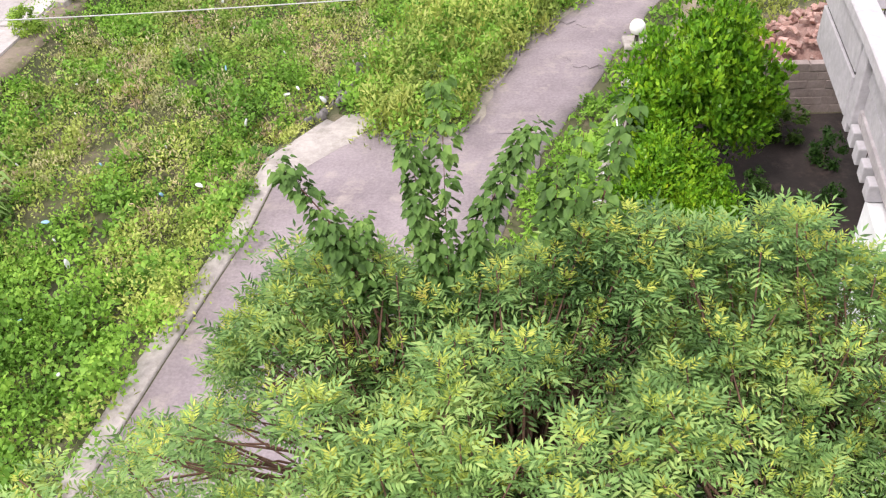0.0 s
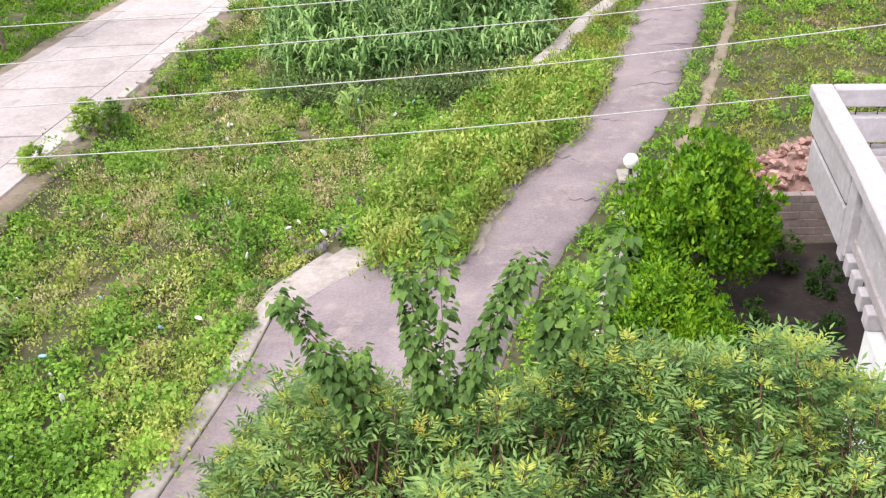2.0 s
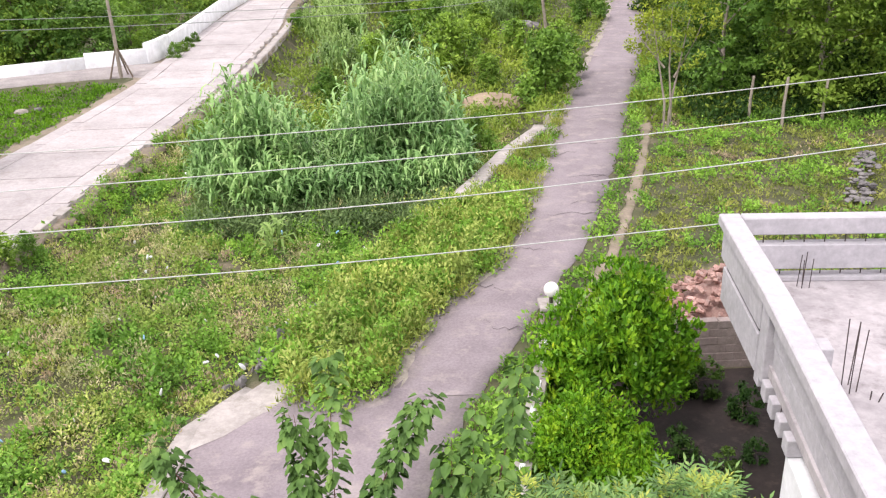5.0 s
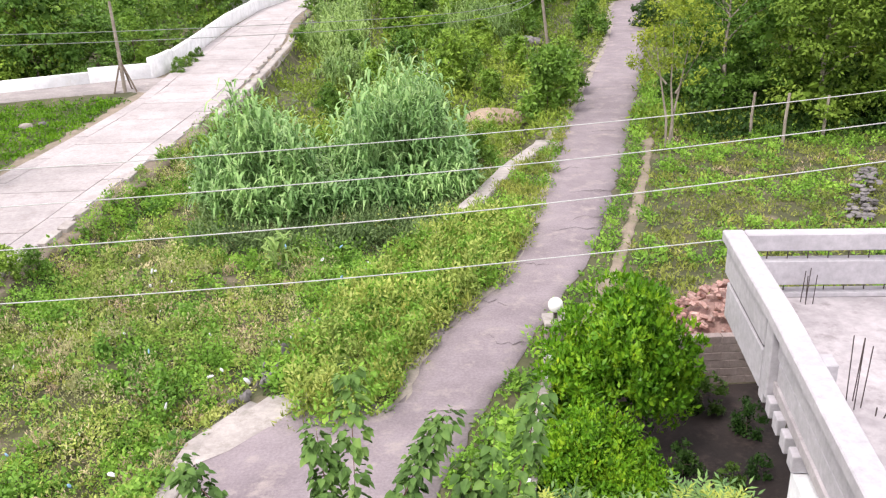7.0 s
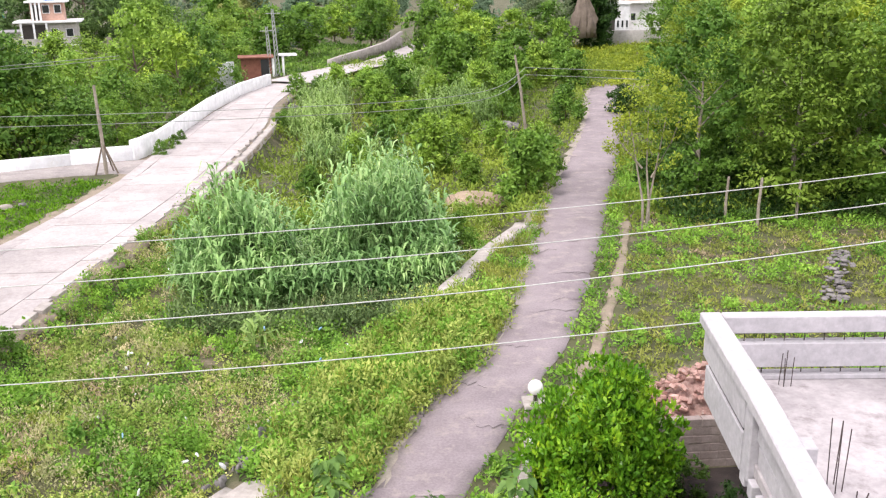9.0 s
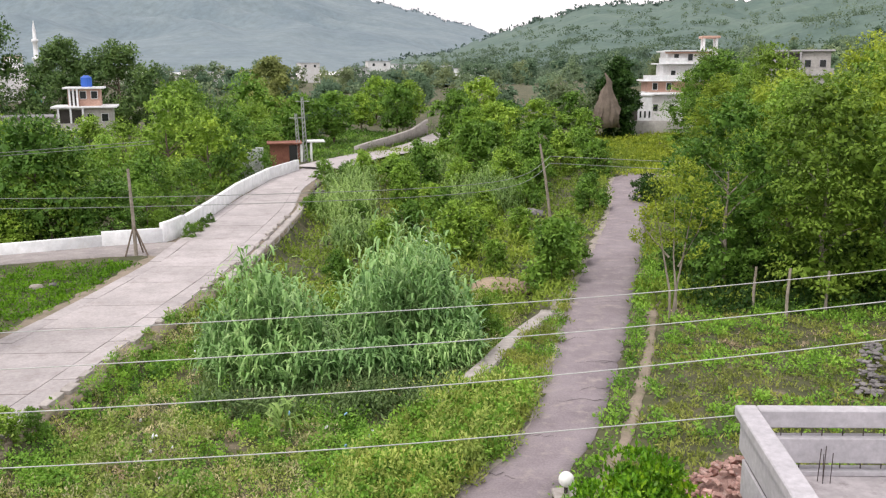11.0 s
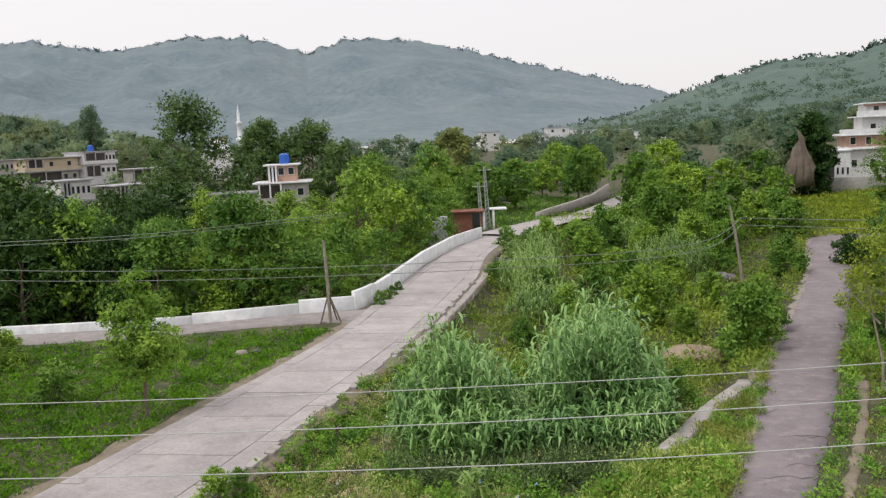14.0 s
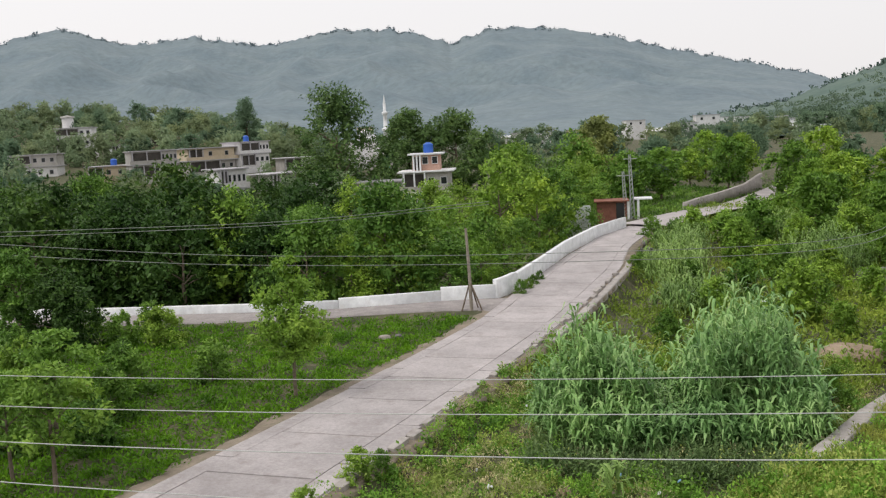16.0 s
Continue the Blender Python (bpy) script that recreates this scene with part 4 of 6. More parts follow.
for px in (-1, 1):
    for py in (-1, 1):
        part("post", one_box(px - 0.15, px + 0.15, py - 0.15, py + 0.15, 5.404, 7.1), kiosk, "", M_WHITE)
part("cap", one_box(-1.5, 1.5, -1.5, 1.5, 7.104, 7.5, bevel=0.1), kiosk, "salmon cap", M_PINK)
x, y = polar(24, 150)
flat_house("house", "grey flat-roofed house half hidden by trees", x, y, 6, -20, 8, 7, 2, (M_GREYHOUSE, M_GREYHOUSE), 3.5, 2, 0.5)
# thatched stack
x, y = polar(13.0, 132)
bm = bmesh.new()
bmesh.ops.create_cone(bm, cap_ends=True, segments=24, radius1=1.7, radius2=0.12, depth=7.6, matrix=Matrix.Translation((0, 0, 4.8)))
bmesh.ops.subdivide_edges(bm, edges=bm.edges[:], cuts=5, use_grid_fill=True)
for vv in bm.verts:
    bulge = 1 + 0.55 * math.sin(math.pi * min(1, max(0, (vv.co.z - 1.0) / 6.4)))
    vv.co.x, vv.co.y = vv.co.x * bulge, vv.co.y * bulge
for vv in bm.verts:
    vv.co += Vector((noise.noise(vv.co * 1.7), noise.noise(vv.co * 1.9 + Vector((5, 0, 0))), 0)) * 0.6
o = part("haystack", bm, None, "", surface("old_thatch", (0.12, 0.095, 0.075), (0.21, 0.17, 0.135), 0.8, 9, 0.95, 0.5))
for fc in o.data.polygons:
    fc.use_smooth = True
tagged(o, "tall conical grey-brown hay stack", "haystack")
o.matrix_basis = pose(x, y, 1.2)
# red hut and gate by the lane
hut = thing("roadside_hut", "red-brown roadside hut with flat roof and white pillars", "hut", (-13.0, 106.5, 0), 8)
part("wall", one_box(-2.0, 1.4, -1.5, 1.5, -0.6, 2.05), hut, "", M_RUST)
part("roof", one_box(-2.3, 1.7, -1.9, 1.8, 2.054, 2.2, bevel=0.02), hut, "", M_RUST)
for px in (1.6, 2.7):
    part("pillar", one_box(px - 0.13, px + 0.13, -1.7, -1.4, -0.5, 2.19), hut, "white square pillar", M_WHITE)
part("canopy", one_box(2.3, 4.3, -1.8, 0.6, 2.2, 2.36, bevel=0.02), hut, "white slab canopy", M_WHITE)
# dark panel on the wall in place of the doorway's shaded inside
part("doorway", one_box(0.2, 1.1, -1.56, -1.504, -0.1, 1.9), hut, "dark panel coloured as the shade of an open doorway", M_PANE)
gate = thing("white_gatehouse", "small white stepped gate wall under trees", "gate", (-16.6, 97, -0.3), 20)
for k in range(4):
    part("step_wall", one_box(-2.2 + 1.1 * k, -1.1 + 1.1 * k - 0.01, -0.3, 0.3, -1, 1.1 + 0.5 * k), gate, "", M_WHITE)
# far town below the mountain
trng = np.random.default_rng(77)
for k in range(46):
    a = trng.uniform(-14, 5) if k < 34 else trng.uniform(-44, -14)
    r = trng.uniform(420, 900)
    x, y = polar(a, r)
    hh = 10.5 + math.tan(radians(trng.uniform(-0.9, 0.25) + 0.35 * (k >= 34) + (r > 600) * 0.3)) * r
    m = (M_WHITE, M_PALEHOUSE, M_PALEHOUSE, M_BEIGE)[k % 4]
    w = trng.uniform(7, 16)
    o = thing("house", "tiny far-off pale flat-roofed town house", "house", (x, y, hh - 6.5), trng.uniform(-30, 30), "far town houses")
    part("wall", one_box(-w / 2, w / 2, -4, 4, -14, 5.4), o, "", m)
    part("roof", one_box(-w / 2 - 0.4, w / 2 + 0.4, -4.4, 4.4, 5.405, 5.75), o, "", M_CEMENT)
    for c in (-0.25, 0.25):
        part("window", one_box(w * c - 0.8, w * c + 0.8, -4.06, -4.01, 2.4, 4.1), o, "", M_PANE)


# ---- plants ----
def crown_leaves(lobes, count, size, seed, clumps=14, droop=0.25, spread=0.2, aspect=0.5, inner=0.55, core=0.13):
    """Leaf blades as domed clumps on the outside of several rounded lobes, with larger blades added inside to block
    light and darken the gaps.
    """
    r = np.random.default_rng(seed)
    c = np.array([l[0] for l in lobes], float)
    rad = np.array([l[1] for l in lobes], float)
    share = (rad.prod(1)) ** (2 / 3)
    ci = r.choice(len(lobes), size=max(1, clumps * len(lobes)), p=share / share.sum())
    out = unit(r.normal(size=(len(ci), 3)) + [0, 0, 0.25])
    cc = c[ci] + out * rad[ci] * r.uniform(inner, 1.0, (len(ci), 1)) ** 0.6
    wide = spread * r.uniform(0.65, 1.35, (len(ci), 1))
    k = r.integers(0, len(ci), count)
    o = unit(r.normal(size=(count, 3)) + [0, 0, 0.6] + out[k] * 0.55)
    p = cc[k] + o * rad[ci][k] * wide[k] * r.uniform(0.7, 1.45, (count, 1)) * [1.15, 1.15, 0.7]
    d = unit(o * 0.6 + r.normal(size=(count, 3)) * 0.6 - [0, 0, droop])
    n = unit(o * 1.2 + [0, 0, 0.45] + r.normal(size=(count, 3)) * 0.3)
    s = size * r.uniform(0.6, 1.35, count)
    # oversized core blades, added as light blockers
    m = int(count * core)
    j = r.integers(0, len(ci), m)
    q = c[ci[j]] + (cc[j] - c[ci[j]]) * r.uniform(0.15, 0.8, (m, 1)) - [0, 0, size * 0.5]
    e = unit(r.normal(size=(m, 3)) * [1, 1, 0.5])
    z = size * r.uniform(1.6, 2.6, m)
    return joined([blades(p, d, n, s, s * aspect), blades(q - e * z[:, None] * 0.5, e, unit(r.normal(size=(m, 3)) * 0.6 + [0, 0, 1.0]), z, z * 0.7)])


def limbs(seed, height, r0, forks, reach, start=0.35, sides=6, bend=0.06):
    """A tapered trunk with limbs that rise and spread."""
    r = np.random.default_rng(seed)
    t = np.linspace(0, 1, 6)
    trunk = np.stack([np.cumsum(r.normal(0, bend * height / 6, 6)), np.cumsum(r.normal(0, bend * height / 6, 6)), t * height - 0.25], -1)
    trunk[0, :2] = 0
    out = [tube(trunk, r0 * (1 - 0.75 * t), sides + 2)]
    for k in range(forks):
        h = r.uniform(start, 0.9)
        p0 = np.array([np.interp(h, t, trunk[:, q]) for q in range(3)])
        a = 2.4 * k + r.uniform(-0.4, 0.4)
        e = p0 + np.array([math.cos(a) * reach, math.sin(a) * reach, height * r.uniform(0.12, 0.32)]) * r.uniform(0.6, 1.0)
        mid = (p0 + e) / 2 + [0, 0, 0.1 * height * r.uniform(-0.3, 0.6)]
        out.append(tube([p0, mid, e], np.array([0.5, 0.3, 0.1]) * r0 * (1.1 - h * 0.6), sides))
    return joined(out)


def plant(name, label, category, group, trunk, crown, wood, green, places, kind=""):
    """One tree with trunk and crown, and its copies. places: x, y, turn, size, height factor."""
    first = None
    for x, y, turn, s, sz in places:
        m = Matrix.LocRotScale((x, y, float(land(x, y))), Euler((0, 0, radians(turn))), (s, s, s * sz))
        if first is None:
            first = thing(name, label, category, group=group)
            part("trunk", mesh("trunk", *trunk, wood, True), first)
            part("crown", mesh("crown", *crown, green), first)
            first.matrix_basis = m
        else:
            made = copy_thing(first, Matrix())
            made.matrix_basis = m
    return first


def round_lobes(seed, n, height, width, low=0.35, squash=0.7):
    """Uneven lobes that fill a rounded crown from low to the top."""
    r = np.random.default_rng(seed)
    out = []
    for k in range(n):
        u = (k + r.uniform(0.1, 0.9)) / n
        h = low + (1 - low) * u
        s = width * r.uniform(0.17, 0.36)
        reach = max(0.0, width * 0.95 * math.sin(math.pi * min(0.97, 0.14 + 0.84 * u)) ** 0.7 - s * 0.7) * r.uniform(0.35, 1.1)
        a = 2.4 * k + r.uniform(-0.6, 0.6)
        out.append(((math.cos(a) * reach, math.sin(a) * reach, h * height - s * squash * 0.6), (s, s * r.uniform(0.8, 1.2), s * squash * r.uniform(0.8, 1.2))))
    return out


prng = np.random.default_rng(11)


def scatter(places):
    return [(x, y, prng.uniform(0, 360), s * prng.uniform(0.88, 1.12), prng.uniform(0.9, 1.12)) for x, y, s in places]


# left woods behind the white wall (drawn at about 6 m)
W_LAB = "leafy green acacia tree in the woods behind the white wall"
wood_rows = []
for k in range(175):
    a, r = prng.uniform(-50, -7.5), prng.uniform(61, 150)
    x, y = polar(a, r)
    if x > -16.5 + max(0, (r - 95)) * 0.09 or y < white_wall_y(x) + 3.5 or (x > -17.5 and y < 95):
        continue
    if abs(a + 18.5) < 4.0 and r > 128:
        continue
    size = np.interp(r, (60, 95, 150), (0.95, 1.15, 1.2)) * np.interp(a, (-50, -34, -24, -10), (1.15, 1.1, 0.95, 0.95)) * prng.uniform(0.8, 1.12)
    size *= prng.uniform(0.75, 1.25) * (0.72 if abs(a + 19.5) < 5.5 and r > 85 else 1) * (0.78 if a < -26 and r > 105 else 1)
    wood_rows.append((x, y, size))
wood_rows += [(-17.2, 88, 0.7), (-17.6, 95, 0.8), (-17.0, 102, 0.85), (-18.2, 80, 0.7), (-18.0, 72, 0.65), (-18.4, 66, 0.6), (-19.5, 61, 0.55), (-15.6, 110, 0.9), (-23, 60, 0.7)]
for q, (m, lab) in enumerate([(L_WOOD, W_LAB), (L_MIDWOOD, W_LAB), (L_DARK, "dense dark green tree in the woods behind the white wall"), (L_MIDWOOD, W_LAB)]):
    light, dim = [w for w in wood_rows if w[0] > -36 + 6 * math.sin(w[1])], [w for w in wood_rows if w[0] <= -36 + 6 * math.sin(w[1])]
    rows = (light[0::3], light[1::3] + dim[1::6], [w for k, w in enumerate(dim) if k % 6 != 1], light[2::3])[q]
    plant("tree", lab, "tree", "woodland trees", limbs(100 + q, 4.2, 0.16, 7, 1.7), crown_leaves(round_lobes(110 + q, 22, 6.6, 3.5 + 0.3 * q, 0.06, 0.75), 2900, 0.30, 120 + q, 12, spread=0.33), M_BARK, m, scatter(rows))
# large trees against the mountain
for q, (a, r, h, w, m, lab) in enumerate([(-24, 150, 17.6, 10.2, L_VILLAGE, "tall broad dark tree standing above the village"), (-19.6, 172, 14.5, 6.5, L_VILLAGE, "large rounded tree beside the village mosque"), (-16.6, 168, 14.0, 8.2, L_VILLAGE, "large rounded tree beside the tank house"),
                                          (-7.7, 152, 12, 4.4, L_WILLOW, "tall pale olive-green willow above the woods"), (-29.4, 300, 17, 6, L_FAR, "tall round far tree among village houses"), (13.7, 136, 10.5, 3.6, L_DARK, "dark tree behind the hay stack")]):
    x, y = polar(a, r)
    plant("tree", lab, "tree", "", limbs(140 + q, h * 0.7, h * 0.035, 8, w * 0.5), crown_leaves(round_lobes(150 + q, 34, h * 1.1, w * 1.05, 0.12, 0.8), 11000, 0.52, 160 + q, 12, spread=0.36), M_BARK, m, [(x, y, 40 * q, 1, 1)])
# far belts of trees
far_rows = []
for k in range(310):
    a, r = prng.uniform(-48, 33), 125 * (6.2 ** prng.uniform(0, 1))
    x, y = polar(a, r)
    if (abs(a + 18.5) < 4.5 and r < 260) or (12.6 < a < 19.6 and r < 170) or (abs(a - 17) < 2.2 and r < 190) or (-42 < a < -26 and 150 < r < 250) or abs(x - np.interp(y, (100, 106, 146, 175, 230), (-8, -5.6, 5.2, 14, 40))) < 5.5:
        continue
    far_rows.append((x, y, np.interp(r, (125, 300, 800), (0.95, 1.3, 1.7))))
for k in range(150):
    a = prng.uniform(-46, -24)
    r = prng.uniform(168, 205) if k < 34 else prng.uniform(262, 470)
    far_rows.append((*polar(a, r), prng.uniform(0.45, 0.75) if k < 34 else prng.uniform(0.9, 1.5)))
for q in range(3):
    one = [joined([crown_leaves(round_lobes(180 + 5 * q + w, 13, 7.2, 4.1, 0.05, 0.8), 640, 0.72, 190 + 5 * q + w, 8, spread=0.36)]) for w in range(3)]
    many = []
    for n, (fx, fy, turn, s, sz) in enumerate(scatter(far_rows[q::3])):
        v, f = one[n % 3]
        ca, sa = math.cos(radians(turn)), math.sin(radians(turn))
        many.append((np.stack([v[:, 0] * ca - v[:, 1] * sa, v[:, 0] * sa + v[:, 1] * ca, v[:, 2] * sz], -1) * s + [fx, fy, float(land(fx, fy))], f))
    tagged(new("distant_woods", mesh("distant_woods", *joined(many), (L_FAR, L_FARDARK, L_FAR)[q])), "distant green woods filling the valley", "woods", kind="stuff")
mid = [(-0.1, 142.5, 1.2), (9.9, 138, 1.05), (8, 128, 1.0), (14, 120, 1.0), (11, 105, 0.95), (16, 100, 0.8), (9, 113, 0.9), (20, 130, 1.1), (26, 135, 1.2), (2, 165, 1.2), (-6, 150, 1.1), (-9, 128, 1.1), (-13, 122, 1.2), (-4, 172, 1.3), (14, 150, 1.1), (24, 118, 0.8)]
plant("tree", "flat-topped green acacia tree beyond the scrub", "tree", "acacias", limbs(201, 4.0, 0.17, 8, 2.2), crown_leaves(round_lobes(202, 18, 6.8, 4.2, 0.3, 0.55), 2600, 0.40, 203, 20), M_BARK, L_WOOD, scatter(mid))

# right-hand grove
grove = [(15.8, 42.5, 0.95), (19.2, 39.5, 1.0), (23.5, 38.5, 1.05), (28.5, 40, 1.1), (20.5, 46.5, 1.15), (25.5, 46, 1.1), (32, 46, 1.15), (23.5, 54, 1.15), (29.5, 55, 1.2), (36, 54, 1.2), (28, 64, 1.2), (35, 66, 1.25), (42, 60, 1.2), (33, 80, 1.3), (44, 76, 1.35), (41, 48, 1.2), (36, 100, 1.4), (36.5, 106, 1.15), (43, 112, 1.3), (31.5, 88, 0.9), (34.3, 101, 1.2)]
for q in range(2):
    plant("tree", "leafy grove tree with pale slender trunks beside the path", "tree", "grove trees", limbs(210 + q, 6.2, 0.15, 10, 2.2, 0.3), crown_leaves(round_lobes(212 + q, 34, 9.8, 4.3, 0.12, 0.7), 11000, 0.20, 214 + q, 13, 0.45, 0.3), M_PALEBARK, L_WOOD if q == 0 else leaf("grove_leaves", (0.10, 0.20, 0.036), (0.22, 0.38, 0.055), (0.37, 0.54, 0.085), 0.2, 0.34, 0.5, (0.50, 0.55, 0.10), vary=True), scatter(grove[q::2]))
lo = [((0.2, 0, 5.6), (0.9, 0.9, 0.9)), ((-0.7, 0.3, 4.9), (0.8, 0.8, 0.9)), ((0.9, -0.2, 4.6), (0.8, 0.8, 1.0)), ((-0.2, 0.4, 4.0), (0.9, 0.9, 0.9)), ((-1.1, 0, 3.6), (0.6, 0.6, 0.7)), ((0.5, 0, 3.3), (0.7, 0.7, 0.7))]
tk = joined([tube([(0.12 * k - 0.15, 0, -0.2), (0.16 * k - 0.2 + 0.12 * (k % 2), 0.1 * k, 1.2), (0.42 * k - 0.5, 0.1 * k, 2.6), (0.85 * k - 0.95, 0.2 * k, 4.9)], [0.06, 0.05, 0.035, 0.012], 8) for k in range(3)] + [tube([(0.1, 0, 2.2), (0.9, 0.2, 3.6), (1.2, 0.1, 4.6)], [0.05, 0.03, 0.01], 6), tube([(-0.3, 0, 2.6), (-1.0, 0.1, 3.4), (-1.4, 0, 3.9)], [0.05, 0.03, 0.01], 6)])
plant("tree", "thin multi-stemmed tree with yellowing leaves beside the path", "tree", "", tk, crown_leaves(lo, 3600, 0.13, 221, 15, 0.3, 0.3, core=0.03), M_PALEBARK, L_YELLOW, [(11.55, 36.8, 0, 1.05, 1)])

# scrub in the valley
shrubs = [(7.5, 44.2, 1.15), (8.9, 47.8, 0.85), (3.3, 54.3, 1.3), (4.7, 58.5, 0.8), (5.5, 51.4, 0.6), (14.4, 67.5, 1.0), (16.0, 76, 0.7), (9.8, 83.5, 1.5), (5.2, 79, 1.2), (2.0, 84, 1.5), (7.5, 90, 1.7), (13, 88, 1.6), (3.2, 66, 1.0), (6.4, 69, 0.8), (0.5, 76, 1.2), (17, 94, 1.4), (10, 98, 1.6), (3.4, 37.2, 0.5), (2.6, 38.6, 0.45), (-3.4, 47, 0.6), (1.5, 48, 0.7), (-1.2, 56, 0.8), (0.8, 61, 0.9), (-3, 66, 0.7), (8.3, 61, 0.8), (10.5, 74, 0.9), (2.5, 72, 0.9), (-0.5, 86, 1.0), (12.5, 81, 1.0), (6.5, 64, 0.6), (13, 96, 1.2), (4.5, 96, 1.2), (19.5, 88, 1.2), (-3.5, 88, 0.9), (13, 115, 1.6), (22.3, 62, 0.8), (20.5, 55.5, 0.7), (20.2, 99, 1.5)]
for q in range(2):
    plant("shrub", "rounded green shrub growing in the valley scrub", "shrub", "valley shrubs", limbs(230 + q, 1.8, 0.06, 8, 0.9, 0.1), crown_leaves(round_lobes(232 + q, 18, 3.0, 1.9, 0.08, 0.8), 2800, 0.22, 234 + q, 10, spread=0.34), M_BARK, L_WOOD, scatter(shrubs[q::2]))
# understory whose dark leaf colour carries the grove's shade
under = [(17.5, 43, 0.8), (21.5, 42, 0.9), (25.5, 41.5, 1.0), (30, 43, 1.0), (18.5, 48, 0.9), (23, 49, 1.0), (28, 48.5, 1.0), (34, 47, 1.1), (21, 58, 1.0), (26, 57, 1.1), (33, 57, 1.1), (38, 50, 1.1), (24.5, 66, 1.1), (30, 68, 1.2), (39, 66, 1.2), (14.2, 45.5, 0.45), (27, 38.3, 0.5), (22, 37, 0.45), (19.8, 71, 0.8)]
plant("shrub", "understory shrub coloured dark for the shade of the grove", "shrub", "grove shrubs", limbs(236, 1.8, 0.06, 8, 0.9, 0.1), crown_leaves(round_lobes(237, 18, 3.0, 2.1, 0.06, 0.8), 2200, 0.26, 238, 10, spread=0.34), M_BARK, L_DARK, scatter(under))
low = [(-7.1, 70.5, 0.7), (-6.9, 73, 0.55), (-13.3, 63.0, 0.3), (-13.45, 57.6, 0.36), (-13.4, 59.4, 0.34), (-13.35, 61.2, 0.32), (-30.6, 42.6, 1.1), (-33, 42, 0.7), (-6.3, 84, 0.8), (-7.4, 89, 0.8), (-5.4, 92, 0.8), (-23.5, 36, 0.8), (-26, 33, 1.0), (-24.5, 30, 0.9), (-28.5, 36, 0.8), (-22.8, 26.5, 0.9), (-26, 26, 1.1), (-30, 31, 1.1), (-34, 35, 1.0), (-12.2, 22.5, 0.4), (-11.6, 25.2, 0.45), (-11.2, 26.1, 0.36), (-33.5, 45, 0.6), (-37.5, 44.5, 0.9), (-40, 42, 1.1)]
plant("shrub", "low bright green bush at the lane side", "shrub", "lane bushes", limbs(240, 1.4, 0.04, 7, 0.7, 0.1), crown_leaves(round_lobes(241, 14, 2.4, 1.6, 0.08, 0.8), 2300, 0.18, 242, 10, spread=0.32), M_BARK, L_MIDWOOD, scatter(low))
plant("tree", "dense round dark bush tree by the side lane", "tree", "", limbs(250, 3, 0.13, 8, 1.4), crown_leaves(round_lobes(251, 26, 4.6, 2.9, 0.06, 0.9), 7000, 0.23, 252, 14, spread=0.28), M_BARK, leaf("round_bush_leaves", (0.03, 0.085, 0.02), (0.06, 0.14, 0.03), (0.12, 0.22, 0.05), 0.3), [(-35.5, 40.2, 0, 1, 1)])
ylo = [((0, 0, 5.3), (0.7, 0.7, 0.8)), ((0.5, 0.2, 4.4), (0.9, 0.8, 0.8)), ((-0.6, 0, 4.3), (0.8, 0.8, 0.7)), ((0.1, -0.4, 3.5), (1.2, 1.1, 0.8)), ((-0.8, 0.3, 2.9), (0.9, 0.9, 0.6)), ((0.9, 0.1, 2.8), (0.8, 0.8, 0.6)), ((0, 0, 2.3), (0.9, 0.9, 0.5))]
plant("tree", "young light green tree standing in the lane-side grass", "tree", "", limbs(260, 5.2, 0.09, 9, 1.0, 0.3), crown_leaves(ylo, 5200, 0.17, 262, 20, 0.2, 0.22), M_BARK, leaf("young_tree_leaves", (0.10, 0.22, 0.035), (0.18, 0.36, 0.055), (0.30, 0.50, 0.085), 0.4), [(-18.03, 33.7, 30, 1, 1)])
plant("tree", "slender dark-trunked tree near the lane", "tree", "slender trees", limbs(270, 3.9, 0.1, 8, 1.2, 0.45), crown_leaves(round_lobes(271, 12, 4.6, 2.0, 0.45, 0.7), 2000, 0.2, 272, 10, spread=0.32), M_BARK, L_MIDWOOD, scatter([(-21.0, 22.7, 0.95), (-23.3, 23.3, 0.85), (-25.5, 28, 0.9), (-38, 40, 1.2), (-31.5, 42.8, 0.55)]))
plant("tree", "large dark tree behind the side lane", "tree", "dark lane trees", limbs(280, 6, 0.2, 9, 2.2, 0.3), crown_leaves(round_lobes(281, 30, 8.4, 4.8, 0.06), 6500, 0.36, 282, 13, spread=0.32), M_BARK, L_DARK, scatter([(-45, 58, 1.0), (-38.5, 61.5, 0.95), (-50, 66, 1.05), (-57, 60, 1.1), (-33, 59.5, 0.75)]))

# citrus trees in the garden
crng = np.random.default_rng(303)
clo = [((0.1, 0, 2.35), (0.9, 0.9, 0.75)), ((-0.9, -0.2, 1.5), (0.75, 0.8, 0.7)), ((0.7, 0.1, 1.8), (0.8, 0.9, 0.8)), ((0.1, -0.7, 1.5), (1.1, 0.8, 0.8)), ((0, 0.7, 1.6), (1.0, 0.7, 0.8)), ((-0.9, -0.4, 1.1), (0.7, 0.8, 0.65)), ((0.95, -0.2, 1.1), (0.65, 0.8, 0.65))]
for k in range(26):
    a, h = 2.4 * k, crng.uniform(0.8, 2.75)
    q = 1.5 * math.sqrt(max(0.05, 1 - ((h - 1.5) / 1.55) ** 2)) * crng.uniform(0.8, 1.12)
    if math.cos(a) < -0.3 and h > 1.9:
        continue
    clo.append(((q * math.cos(a), q * math.sin(a) * 0.9, h), (crng.uniform(0.26, 0.46),) * 3))
